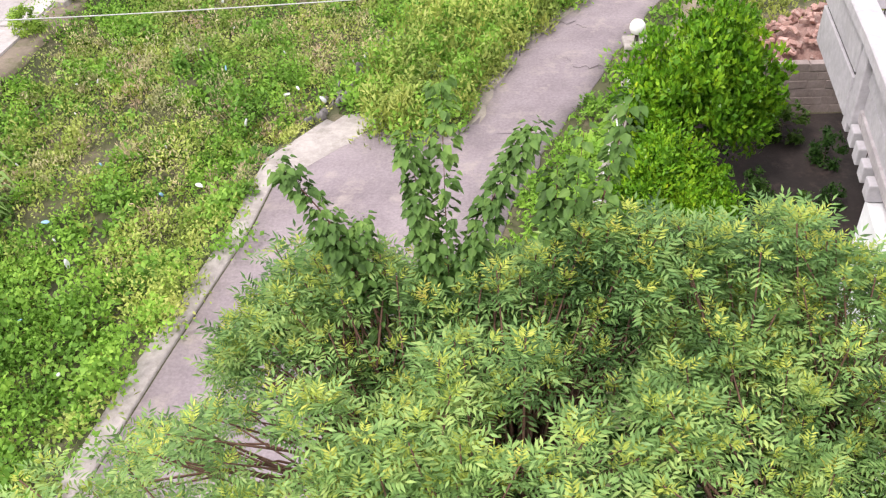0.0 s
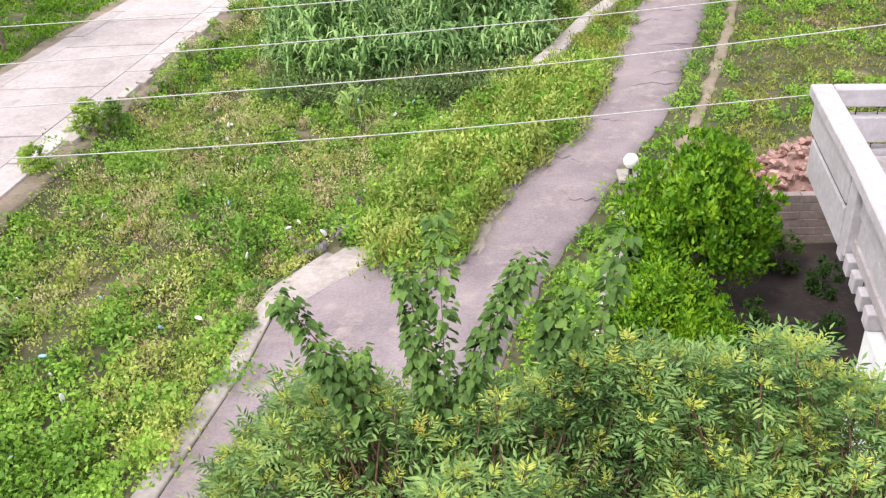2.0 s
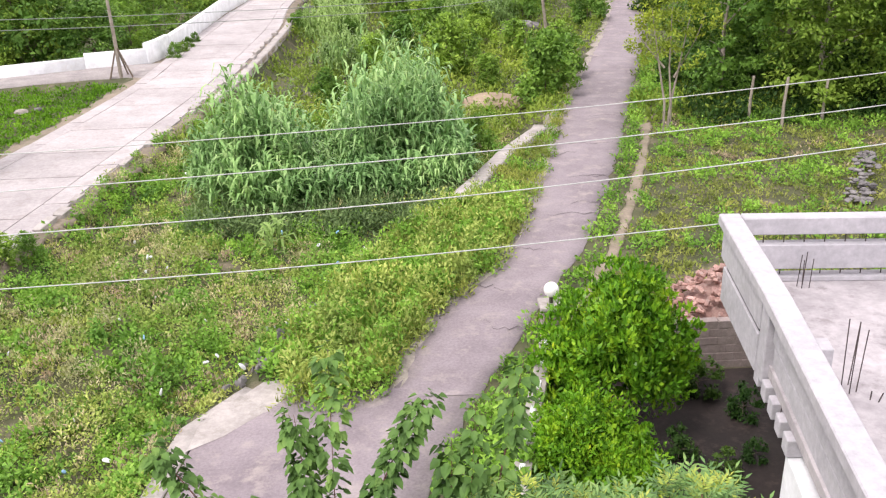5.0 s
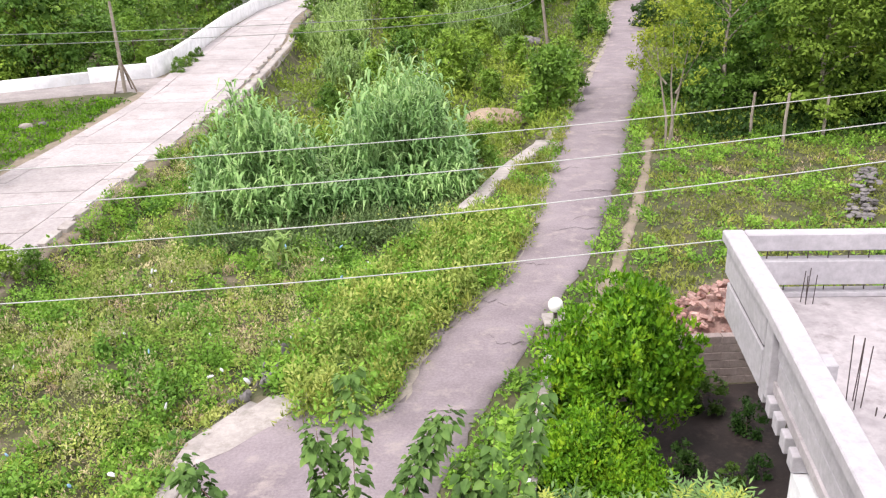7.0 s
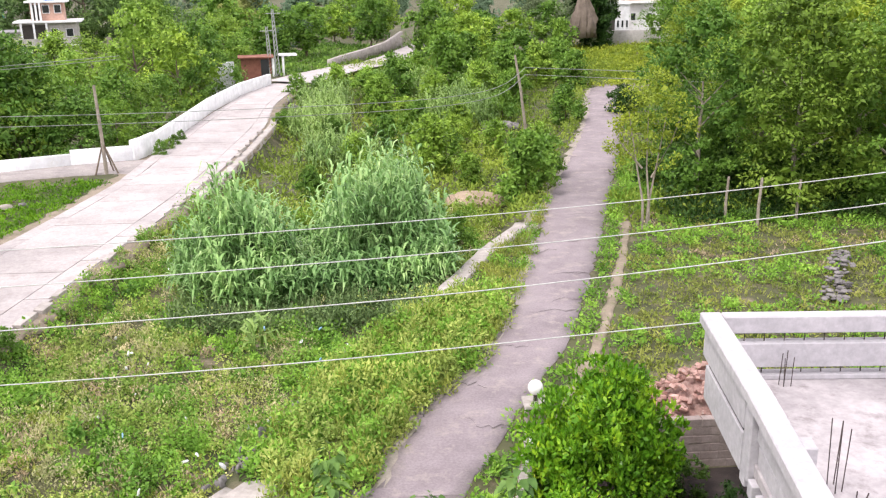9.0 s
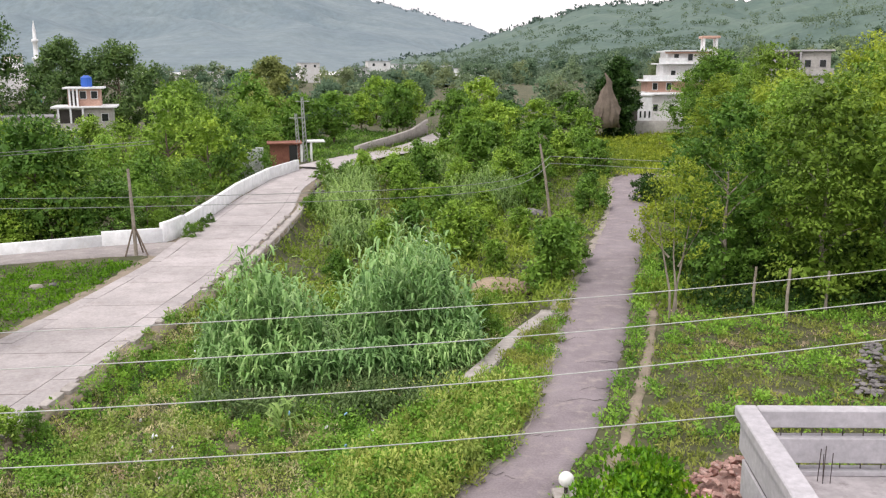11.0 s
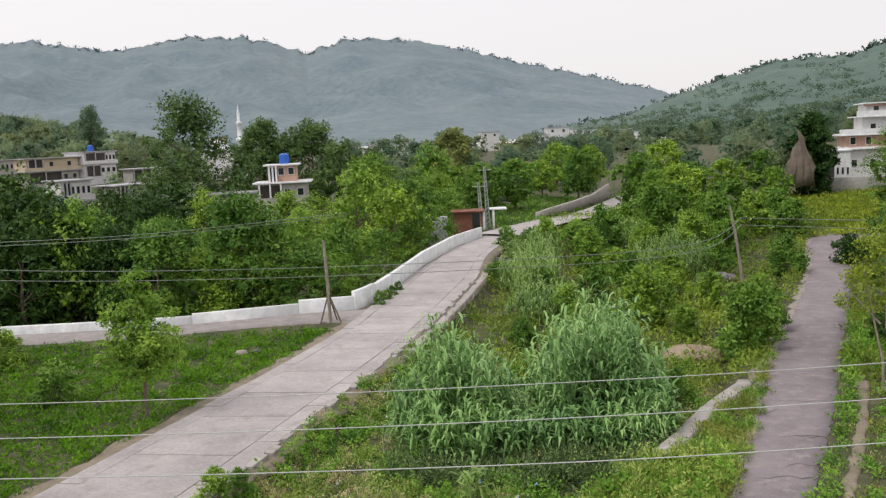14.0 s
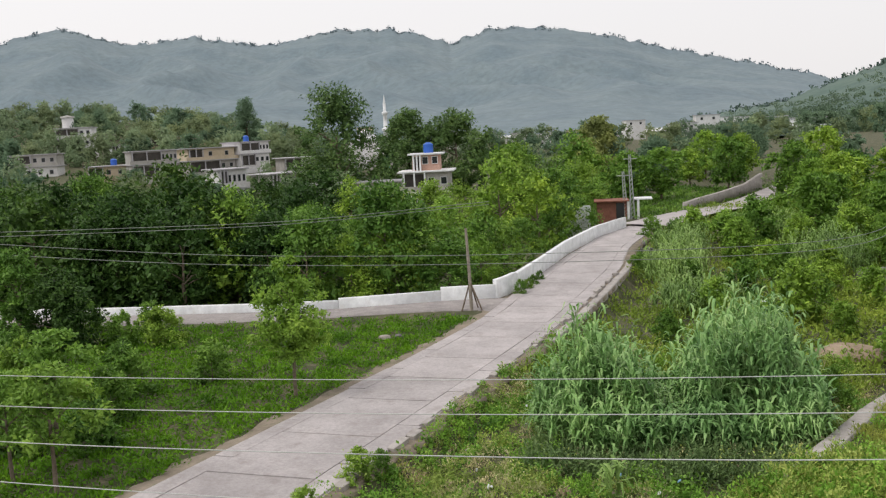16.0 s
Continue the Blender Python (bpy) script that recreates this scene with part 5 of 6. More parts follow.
plant("citrus_tree", "dense round citrus tree with glossy deep green leaves", "tree", "citrus trees", limbs(300, 1.7, 0.09, 8, 1.0, 0.25), crown_leaves(clo, 15500, 0.135, 301, 10, -0.6, 0.3, 0.48, 0.78), M_BARK, L_CITRUS, [(4.15, 15.6, 0, 0.88, 1.24), (3.2, 12.6, 140, 0.66, 1.16), (4.0, 10.1, 220, 0.55, 0.95)])
vlo = [((0, 0, 0.9), (0.45, 0.7, 0.6)), ((0.1, 0.8, 1.0), (0.4, 0.6, 0.5)), ((-0.1, -0.8, 0.8), (0.45, 0.7, 0.6)), ((0.0, 1.6, 0.7), (0.4, 0.6, 0.5))]
plant("vine_bush", "leafy vine bush growing along the garden wall", "bush", "", limbs(310, 1.0, 0.04, 7, 0.5, 0.1), crown_leaves(vlo, 3000, 0.12, 311, 22, 0.2, 0.22, 0.6), M_BARK, L_WEED, [(1.9, 13.0, -15, 1.15, 1.0)])


# garden shrubs, their leaf colour darkened to add shade beside the house
plant("shrub", "small garden shrub coloured dark for the shade of the house", "shrub", "garden shrubs", limbs(320, 0.8, 0.03, 6, 0.4, 0.1), crown_leaves(round_lobes(321, 9, 1.3, 0.8, 0.08, 0.8), 900, 0.12, 322, 10, spread=0.32), M_BARK, L_DARK, scatter([(6.3, 16.4, 0.9), (6.9, 15.4, 0.6), (5.9, 13.6, 0.6), (5.6, 11.8, 0.8), (5.2, 14.2, 0.5), (6.6, 14.0, 0.4)]))


# saplings near the camera: upright shoots with broad hanging leaves
def shoots(seed, stems, count, size):
    r = np.random.default_rng(seed)
    wood, ps, ds = [], [], []
    for s in stems:
        p = np.array(s, float)
        t = np.linspace(0, 1, 14)
        k = np.linspace(0, 1, len(p))
        co = np.stack([np.interp(t, k, p[:, q]) for q in range(3)], -1)
        for _ in range(4):
            co[1:-1] = (co[:-2] + 2 * co[1:-1] + co[2:]) / 4
        wood.append(tube(co, 0.008 * (1.15 - t), 6))
        h = r.uniform(0.3, 1, count)
        base = np.stack([np.interp(h, t, co[:, q]) for q in range(3)], -1)
        a = r.uniform(0, 6.283, count)
        side = np.stack([np.cos(a), np.sin(a), r.uniform(-0.2, 0.5, count)], -1)
        ps.append(base + side * r.uniform(0.01, 0.07, (count, 1)))
        ds.append(unit(side + [0, 0, -0.75]))
    p, d = np.concatenate(ps), np.concatenate(ds)
    s = size * r.uniform(0.6, 1.3, len(p))
    n = unit(np.stack([d[:, 0], d[:, 1], np.full(len(d), 0.9)], -1) + r.normal(size=d.shape) * 0.3)
    return joined(wood), broad_leaves(p, d, n, s, s * 0.8)


def sapling(label, seed, stems, count, size=0.054):
    w, g = shoots(seed, stems, count, size)
    o = thing("sapling", label, "sapling", group="saplings")
    part("stem", mesh("stem", *w, M_TWIG, True), o)
    part("foliage", mesh("foliage", *g, L_SAP), o)


sapling("upright mulberry sapling with broad drooping dark leaves", 400, [[(-0.15, 3.5, 0.0), (-0.18, 3.5, 5.5), (-0.2, 3.55, 7.6), (-0.21, 4.0, 8.36)], [(-0.2, 3.5, 6.8), (-0.1, 3.6, 7.5), (0.05, 3.75, 7.85), (0.25, 3.87, 8.14)], [(-0.2, 3.5, 6.9), (-0.3, 3.6, 7.6), (-0.38, 3.85, 8.1)]], 560)
sapling("leaning mulberry sapling with broad drooping leaves", 401, [[(-0.5, 3.4, 0.0), (-0.52, 3.4, 6.0), (-0.59, 3.5, 7.5), (-0.62, 3.6, 7.8)], [(-0.55, 3.45, 7.2), (-0.75, 3.55, 7.8), (-1.02, 3.71, 8.06)], [(-0.5, 3.45, 7.1), (-0.7, 3.5, 7.6), (-0.82, 3.6, 7.75)]], 290)
sapling("tall mulberry sapling with large pale-backed leaves", 402, [[(0.4, 3.5, 0.0), (0.4, 3.5, 6.0), (0.42, 3.6, 7.6), (0.48, 3.8, 8.15)], [(0.42, 3.5, 7.0), (0.58, 3.7, 7.8), (0.72, 3.92, 8.3)], [(0.4, 3.5, 6.9), (0.35, 3.7, 7.6), (0.36, 3.8, 7.95)]], 200, 0.06)


# near tree: sideways slope and fall of its outer surface
OUT_X = (-0.7, -0.5, -0.38, -0.29, -0.2, -0.04, 0.04, 0.12, 0.27, 0.38, 0.44, 0.56)
OUT_S = (1.24, 1.05, 0.89, 0.76, 0.76, 0.80, 0.77, 0.70, 0.73, 0.715, 0.69, 0.81)


# near tree: rosettes of pinnate leaves over dark twigs
def near_tree():
    r = np.random.default_rng(500)
    tips = []
    hubs = []
    while len(hubs) < 210:
        x, y = r.uniform(-2.4, 2.6), r.uniform(1.7, 3.95)
        if x / y < -0.2 and r.uniform() < 0.5:
            continue
        hubs.append((x, y, (r.uniform(0, 1) ** 1.3) * 0.75))
    hubs += [(r.uniform(-1.5, 1.9), r.uniform(3.4, 3.95), r.uniform(0, 0.2)) for _ in range(75)]
    for hx, hy, low in hubs:
        for k in range(int(r.integers(4, 10))):
            x, y = hx + r.normal() * 0.13, min(hy + r.normal() * 0.13, 3.95)
            top = 7.06 + 0.44 * (y - 2.0) + 0.14 * math.sin(2.1 * x + 1) + 0.12 * math.sin(3.3 * y + x) + np.interp(x, (-2.4, -1.2, 0.2, 1.6, 2.6), (-0.25, -0.1, 0.0, -0.1, -0.22))
            top = min(top + 0.12, 10.5 - y * float(np.interp(x / y, OUT_X, OUT_S)) - r.uniform(0.03, 0.15))
            tips.append((x, y, top - low - 1.6 * ((x - hx) ** 2 + (y - hy) ** 2) ** 0.5 * r.uniform(0.3, 1.0) - (r.uniform() < 0.2) * r.uniform(0.2, 0.8)))
    tips = np.array(tips)
    rows = {"mature": [], "young": []}
    for i, t in enumerate(tips):
        tilt = r.normal(size=3) * 0.25
        turn = r.uniform(0, 6.283)
        count = int(r.integers(8, 12))
        for k in range(count):
            young = k >= count - 3
            a = turn + 2.4 * k
            lift = (r.uniform(0.9, 1.8) if young else r.uniform(0.1, 1.1))
            d = unit(np.array([math.cos(a), math.sin(a), lift]) + tilt)
            L = r.uniform(0.05, 0.09) if young else r.uniform(0.12, 0.195)
            side = unit(np.cross(d, [0, 0, 1.0]))
            up = np.cross(side, d)
            at0 = t - np.array([0, 0, 0.012 * (count - k)])
            pairs = 3 if young else 4
            leaflet = r.uniform(0.034, 0.05) if young else r.uniform(0.05, 0.072)
            for q in range(pairs + 1):
                f = 0.3 + 0.7 * q / pairs
                at = at0 + d * L * f + np.array([0, 0, -0.18 * L * f * f])
                for sgn in ((-1, 1) if q < pairs else (0,)):
                    rows["young" if young else "mature"].append((*at, *(d * 0.65 + side * sgn * 0.85 - [0, 0, 0.1]), *(up + r.normal(size=3) * 0.3), leaflet * r.uniform(0.85, 1.1), leaflet * r.uniform(0.22, 0.29)))
    sheets = {}
    for key in rows:
        g = np.array(rows[key])
        sheets[key] = blades(g[:, :3], g[:, 3:6], g[:, 6:9], g[:, 9], g[:, 10], 0.12)
    # added layer of dark blades: shade for the crown's gaps, hides the pale apron
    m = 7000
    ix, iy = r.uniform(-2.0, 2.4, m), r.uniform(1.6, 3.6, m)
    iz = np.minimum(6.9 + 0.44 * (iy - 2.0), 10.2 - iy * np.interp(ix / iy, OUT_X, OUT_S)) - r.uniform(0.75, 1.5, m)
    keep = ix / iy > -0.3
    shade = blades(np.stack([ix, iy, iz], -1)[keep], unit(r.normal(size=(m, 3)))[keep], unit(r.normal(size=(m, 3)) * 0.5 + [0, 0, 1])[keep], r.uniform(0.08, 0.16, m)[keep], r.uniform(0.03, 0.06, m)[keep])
    wood = []
    heads = [np.array([r.uniform(-1.0, 2.0), r.uniform(2.0, 3.4), r.uniform(5.6, 6.2)]) for _ in range(26)]
    root = np.array([0.5, 2.9, 0.0])
    fork = root + [0, 0, 3.2]
    wood.append(tube([root - [0, 0, 0.2], root + [0.05, 0, 1.6], fork], [0.17, 0.14, 0.12], 10))
    for h in heads:
        wood.append(tube([fork, (fork + h) / 2 + [0, 0, 0.35], h], [0.04, 0.026, 0.016], 6))
    for t in tips[::2]:
        h = min(heads, key=lambda q: float(np.linalg.norm(q - t)))
        wood.append(tube([h, (h + t) / 2 + r.normal(size=3) * 0.09, t], [0.012, 0.008, 0.004], 5))
    o = thing("soapnut_tree", "broad tree with pinnate bright green leaves and yellow tips", "tree")
    part("trunk", mesh("trunk", *joined(wood), M_TWIG, True), o)
    part("crown", mesh("crown", *sheets["mature"], L_NEAR), o, "blue-green pinnate leaves")
    part("inner_leaves", mesh("inner_leaves", *shade, L_DARK), o, "dark blades added inside the crown as its shade")
    part("young_leaves", mesh("young_leaves", *sheets["young"], L_YOUNG), o, "yellow-green young leaves at the shoot tips")


near_tree()


bank = bmesh.new()
bmesh.ops.create_uvsphere(bank, u_segments=24, v_segments=12, radius=1.0, matrix=Matrix.Diagonal((1.6, 1.3, 0.5, 1)))
for vv in bank.verts:
    vv.co *= 1 + 0.2 * noise.noise(vv.co * 1.6)
bank = part("earth_bank", bank, None, "", surface("tan_earth", (0.27, 0.20, 0.14), (0.40, 0.31, 0.22), 0.8, 9, 0.95, 0.4))
tagged(bank, "bare tan earth bank beside the path scrub", "bank", kind="structure")
bank.matrix_basis = pose(5.0, 45.2, -0.6)
# scattered trees along the mountain crest
def crest_trees(name, label, grid, seed, count, size, mat, first=44):
    r = np.random.default_rng(seed)
    x, y, h = (g[:, first:46].ravel() for g in grid)
    k = r.integers(0, len(x), count)
    k = np.repeat(k, 10)
    c = np.stack([x[k], y[k], h[k]], -1) + r.normal(size=(len(k), 3)) * size * [0.55, 0.55, 0.3]
    geo = blades(c, unit(r.normal(size=c.shape) + [0, 0, 0.8]), unit(r.normal(size=c.shape)), r.uniform(0.6, 1.3, len(k)) * size, r.uniform(0.4, 0.9, len(k)) * size)
    tagged(new(name, mesh(name, *geo, mat)), label, "trees", kind="stuff")


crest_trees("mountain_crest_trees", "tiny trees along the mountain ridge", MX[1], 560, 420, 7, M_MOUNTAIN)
def hillside_woods():
    """Rounded clumps of small blades over the lower hillside, thinning upwards."""
    r = np.random.default_rng(564)
    x, y, h = (g[:, 1:40] for g in HX[1])
    i, j = r.integers(0, x.shape[0], 9000), (39 * r.uniform(0, 1, 9000) ** 1.5).astype(int)
    keep = (ripple(x[i, j], y[i, j], 57, 90) + 0.7 * ripple(x[i, j], y[i, j], 58, 35) > -0.75 + 0.04 * j)
    i, j = i[keep], j[keep]
    c = np.stack([x[i, j], y[i, j], h[i, j]], -1) + r.normal(size=(len(i), 3)) * [9, 9, 0]
    k = np.repeat(np.arange(len(i)), 22)
    o = unit(r.normal(size=(len(k), 3)) + [0, 0, 0.5])
    wide = r.uniform(2.2, 4.6, len(i))[k]
    p = c[k] + o * wide[:, None] * [1, 1, 0.8] * r.uniform(0.75, 1.05, (len(k), 1)) + np.stack([0 * wide, 0 * wide, wide * 0.35], -1)
    geo = blades(p, unit(r.normal(size=o.shape)), unit(o + [0, 0, 0.4]), r.uniform(1.2, 2.2, len(k)), r.uniform(0.8, 1.5, len(k)))
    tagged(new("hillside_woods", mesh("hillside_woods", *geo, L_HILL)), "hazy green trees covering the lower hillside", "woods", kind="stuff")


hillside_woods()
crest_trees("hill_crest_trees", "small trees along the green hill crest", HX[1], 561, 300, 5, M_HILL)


# ---- cane, weeds and grass ----
def stuff(name, label, category, geo, mat):
    return tagged(new(name, mesh(name, *geo, mat)), label, category, kind="stuff")


def cane(seed, spots, n, tall):
    """Cane stems with long arching leaves."""
    r = np.random.default_rng(seed)
    V, F, c = [], [], 0
    sp = np.array(spots, float)
    k = r.choice(len(sp), size=n, p=sp[:, 2] * sp[:, 3] / (sp[:, 2] * sp[:, 3]).sum())
    sp = sp[k]
    a, q = r.uniform(0, 6.283, n), np.sqrt(r.uniform(0, 1, n)) * r.uniform(0.8, 1.12, n)
    x = sp[:, 0] + np.cos(a) * q * sp[:, 2]
    y = sp[:, 1] + np.sin(a) * q * sp[:, 3]
    h = tall * sp[:, 4] * r.uniform(0.55, 1.2, n) * (1.02 - 0.08 * q * q) * (1 + 0.2 * ripple(x, y, 607, 1.1))
    z = land(x, y)
    lean = r.normal(size=(n, 2)) * 0.065
    pieces = []
    for a, b, zz, hh, le in zip(x, y, z, h, lean):
        t = np.array([0, 0.5, 1.0])
        pieces.append(tube(np.stack([a + le[0] * hh * t ** 2, b + le[1] * hh * t ** 2, zz + hh * t * 0.95], -1), [0.022, 0.017, 0.007], 3))
    stems = joined(pieces)
    m = 9
    i = np.repeat(np.arange(n), m)
    t = np.tile(np.linspace(0.22, 1.0, m), n) + r.uniform(-0.03, 0.03, n * m)
    base = np.stack([x[i] + lean[i, 0] * h[i] * t ** 2, y[i] + lean[i, 1] * h[i] * t ** 2, z[i] + h[i] * t * 0.95], -1)
    a = r.uniform(0, 6.283, n * m)
    out = np.stack([np.cos(a), np.sin(a), 0 * a], -1)
    up = np.array([0, 0, 1.0])
    L = (r.uniform(0.4, 0.85, n * m) * (1.2 - 0.4 * t))[:, None]
    w = (r.uniform(0.075, 0.13, n * m))[:, None]
    s = np.stack([-np.sin(a), np.cos(a), 0 * a], -1)
    rise = r.uniform(0.45, 1.0, (n * m, 1))
    p1 = base + out * L * 0.22 + up * L * 0.55 * rise
    p2 = base + out * L * 0.58 + up * L * 0.72 * rise
    tip = base + out * L * r.uniform(0.8, 1.0, (n * m, 1)) + up * L * r.uniform(-0.15, 0.5, (n * m, 1))
    v = np.stack([base - s * w * 0.3, base + s * w * 0.3, p1 + s * w * 0.5, p1 - s * w * 0.5, p2 + s * w * 0.4, p2 - s * w * 0.4, tip + s * 0.002, tip - s * 0.002], 1).reshape(-1, 3)
    o = np.arange(n * m)[:, None] * 8
    f = np.concatenate([o + [0, 1, 2, 3], o + [3, 2, 4, 5], o + [5, 4, 6, 7]], 0)
    return joined([stems, (v, f)])


stuff("cane_thicket", "tall blue-green giant cane thicket in the damp field", "cane", cane(600, [(-5.5, 33.4, 1.2, 2.2, 1.2), (-4.2, 32.6, 1.2, 1.7, 1.0), (-4.6, 30.7, 2.1, 1.0, 0.55), (-2.7, 34.5, 1.1, 2.4, 0.45), (-6.8, 32.8, 0.7, 1.6, 0.7), (-2.5, 31.2, 1.3, 1.0, 0.38), (-5.0, 36.4, 1.0, 1.2, 0.9)], 780, 3.0), L_REED)
stuff("cane_thicket", "taller blue-green giant cane thicket near the retaining wall", "cane", cane(602, [(0.2, 35.4, 1.7, 2.9, 1.4), (-1.0, 33.6, 1.0, 1.8, 1.15), (1.6, 34.2, 1.1, 2.2, 0.95), (0.1, 31.2, 2.1, 1.0, 0.5), (0.9, 39.0, 1.4, 1.8, 1.0), (2.3, 32.6, 0.6, 1.4, 0.55), (-1.9, 36.4, 0.8, 1.6, 0.85)], 880, 3.0), L_REED)
stuff("cane_patch", "lighter green cane patch farther down the valley", "cane", cane(601, [(-4.2, 70, 2.4, 6, 1), (-2.5, 59, 2.6, 4.5, 0.8), (-4.2, 80, 2.2, 7, 1), (7, 76, 3.4, 6, 1), (3, 90, 3.5, 4, 1), (0.5, 50, 2.0, 3.0, 0.6), (9, 92, 3, 4, 1), (-3.9, 26.2, 0.5, 0.6, 0.5), (-10.3, 15.0, 0.4, 0.6, 0.4)], 1200, 2.3), leaf("light_cane_leaves", (0.12, 0.25, 0.07), (0.23, 0.41, 0.12), (0.37, 0.56, 0.20), 0.3, 0.28, 0.5))


def mounds(seed, x, y, wide, tall, per, size, aspect, upright=0.3):
    """Small leafy mounds: blades over a dome at each x, y."""
    r = np.random.default_rng(seed)
    k = np.repeat(np.arange(len(x)), per)
    o = unit(r.normal(size=(len(k), 3)) + [0, 0, 0.35])
    o[:, 2] = np.abs(o[:, 2])
    q = r.uniform(0.55, 1.05, (len(k), 1))
    w, t = np.asarray(wide)[k], np.asarray(tall)[k]
    px, py = x[k] + o[:, 0] * w * q[:, 0], y[k] + o[:, 1] * w * q[:, 0]
    p = np.stack([px, py, land(px, py) + 0.02 + o[:, 2] * t * q[:, 0]], -1)
    d = unit(o * 0.5 + r.normal(size=o.shape) * 0.6 + [0, 0, upright])
    n = unit(o + [0, 0, 0.8] + r.normal(size=o.shape) * 0.4)
    s = size * r.uniform(0.55, 1.4, len(k))
    return blades(p, d, n, s, s * aspect)


fr = np.random.default_rng(700)


def in_field(x, y):
    return (x < wall_x(y) - 0.25 + (0.2 + 0.25 * ripple(x, y, 54, 1.1)) * (y < 15) - 0.3 * (y > 26.6) - 0.65 * ((y > 17.6) & (y < 22.4))) & (x > lane_r(y) + 0.6 + 0.35 * ripple(x, y, 30, 3))


# low cover, leaving bare soil between
x, y = fr.uniform(-13, 5, 9500), 5 + 41 * fr.uniform(0, 1, 9500) ** 1.12
ok = in_field(x, y) & (ripple(x, y, 35, 2.6) + 0.8 * ripple(x, y, 36, 0.9) > -0.6)
x, y = x[ok], y[ok]
g = ripple(x, y, 53, 3.0) + fr.normal(size=len(x)) * 0.5 > 0
wd, tl = fr.uniform(0.12, 0.34, len(x)), fr.uniform(0.04, 0.2, len(x))
stuff("field_grass", "yellow-green rough grass in the field", "grass", mounds(703, x[g], y[g], wd[g], tl[g], 11, 0.13, 0.34, 0.5), L_GRASS)
stuff("field_cover", "low green broad-leaved ground cover in the field", "weeds", mounds(716, x[~g], y[~g], wd[~g], tl[~g], 11, 0.11, 0.6, 0.3), L_BROAD)
# domed clumps of several kinds in drifts
x, y = fr.uniform(-13, 5, 7400), 5.5 + 40 * fr.uniform(0, 1, 7400) ** 1.15
ok = in_field(x, y) & (ripple(x, y, 35, 2.6) + 0.6 * ripple(x, y, 36, 0.9) > -0.75) & ~((y > 31) & (y < 38) & (x > -6.5) & (x < 2.2))
x, y = x[ok], y[ok]
near = np.interp(y, (6, 11, 16), (1, 0.75, 0))
lush = 0.9 * ripple(x, y, 31, 6) + 0.9 * ripple(x, y, 32, 2.2) + fr.normal(size=len(x)) * 0.35 + 1.7 * near + 0.8 * np.exp(-((x - lane_r(y) - 1.3) / 1.3) ** 2) + 2.2 * np.exp(-((x + 1.6) ** 2 / 1.6 + (y - 23.4) ** 2 / 2.5)) + 1.8 * np.exp(-((x + 0.6) ** 2 / 2.5 + (y - 26) ** 2 / 5))
faded = 0.9 * ripple(x, y, 33, 4.5) + 0.8 * ripple(x, y, 34, 1.8) + fr.normal(size=len(x)) * 0.3 - 1.4 * near
brown = ripple(x, y, 57, 1.7) + 0.5 * ripple(x, y, 58, 5) + fr.normal(size=len(x)) * 0.25 - 1.2 * near
dusk = ripple(x, y, 59, 2.4) + fr.normal(size=len(x)) * 0.4
kind_of = np.where(lush > 0.5, np.where(dusk > 0.45, 4, 0), np.where(brown > 0.8, 3, np.where(faded > 0.35, 2, np.where(dusk > 0.9, 4, 1))))
big = 1 + 0.55 * (fr.uniform(size=len(x)) < 0.14)
wd = (0.18 + 0.46 * fr.uniform(0, 1, len(x)) ** 1.5) * np.where(kind_of == 3, 0.8, 1) * big
tl = big * (0.16 + 0.68 * fr.uniform(0, 1, len(x)) ** 1.7) * (1 + 0.35 * ripple(x, y, 37, 2)) * np.interp(y, (10, 20, 34), (1.0, 0.9, 0.8))
for q, (name, label, per, size, aspect, upright, mat) in enumerate([
        ("field_weeds", "lush bright green broad-leaved weeds in the field", 96, 0.088, 0.62, 0.25, L_WEED), ("field_herbs", "yellow-green leafy herb clumps in the field", 86, 0.088, 0.5, 0.35, L_HERB),
        ("field_seed_weeds", "pale greyish seeding weeds in the field", 86, 0.092, 0.34, 0.7, L_DRY), ("field_withered_weeds", "withered pinkish-brown weed clumps in the field", 56, 0.10, 0.26, 0.8, L_BROWN),
        ("field_broad_weeds", "dark green broad-leaved weed clumps in the field", 60, 0.125, 0.62, 0.2, L_BROAD)]):
    m = kind_of == q
    stuff(name, label, "weeds", mounds(720 + q, x[m], y[m], wd[m], tl[m], per, size, aspect, upright), mat)
x, y = fr.uniform(-7, 3, 1100), fr.uniform(28, 31.5, 1100)
x, y = x[x < wall_x(y) - 0.7], y[x < wall_x(y) - 0.7]
stuff("cane_foot_growth", "dark leafy growth at the foot of the cane", "weeds", mounds(711, x, y, fr.uniform(0.25, 0.5, len(x)), fr.uniform(0.3, 0.9, len(x)), 26, 0.17, 0.3, 0.4), leaf("damp_growth", (0.07, 0.15, 0.06), (0.16, 0.28, 0.11), (0.28, 0.42, 0.18), 0.5))
# verge between retaining wall and path
x, y = fr.uniform(-4, 11, 7500), fr.uniform(16.3, 46, 7500)
ok = (x > wall_x(y) + 0.42 + 0.15 * ripple(x, y, 38, 1.5) - 1.0 * ((y > 18.9) & (y < 26.6))) & (x < np.interp(y, (16.1,) + PL_Y, (-1.6,) + PL_X) + 0.02 + 0.22 * ripple(x, y, 39, 1.2)) & (y > 16.5 + 0.2 * ripple(x, y, 50, 1.5)) & ((y > 17.9) | (x > -2.5))
x, y = x[ok], y[ok]
wd, tl = fr.uniform(0.14, 0.34, len(x)), fr.uniform(0.15, 0.55, len(x)) * (0.9 + 0.9 * np.clip(ripple(x, y, 56, 1.2), 0, 1.2)) * np.interp(y, (24, 30), (1.6, 0.9))
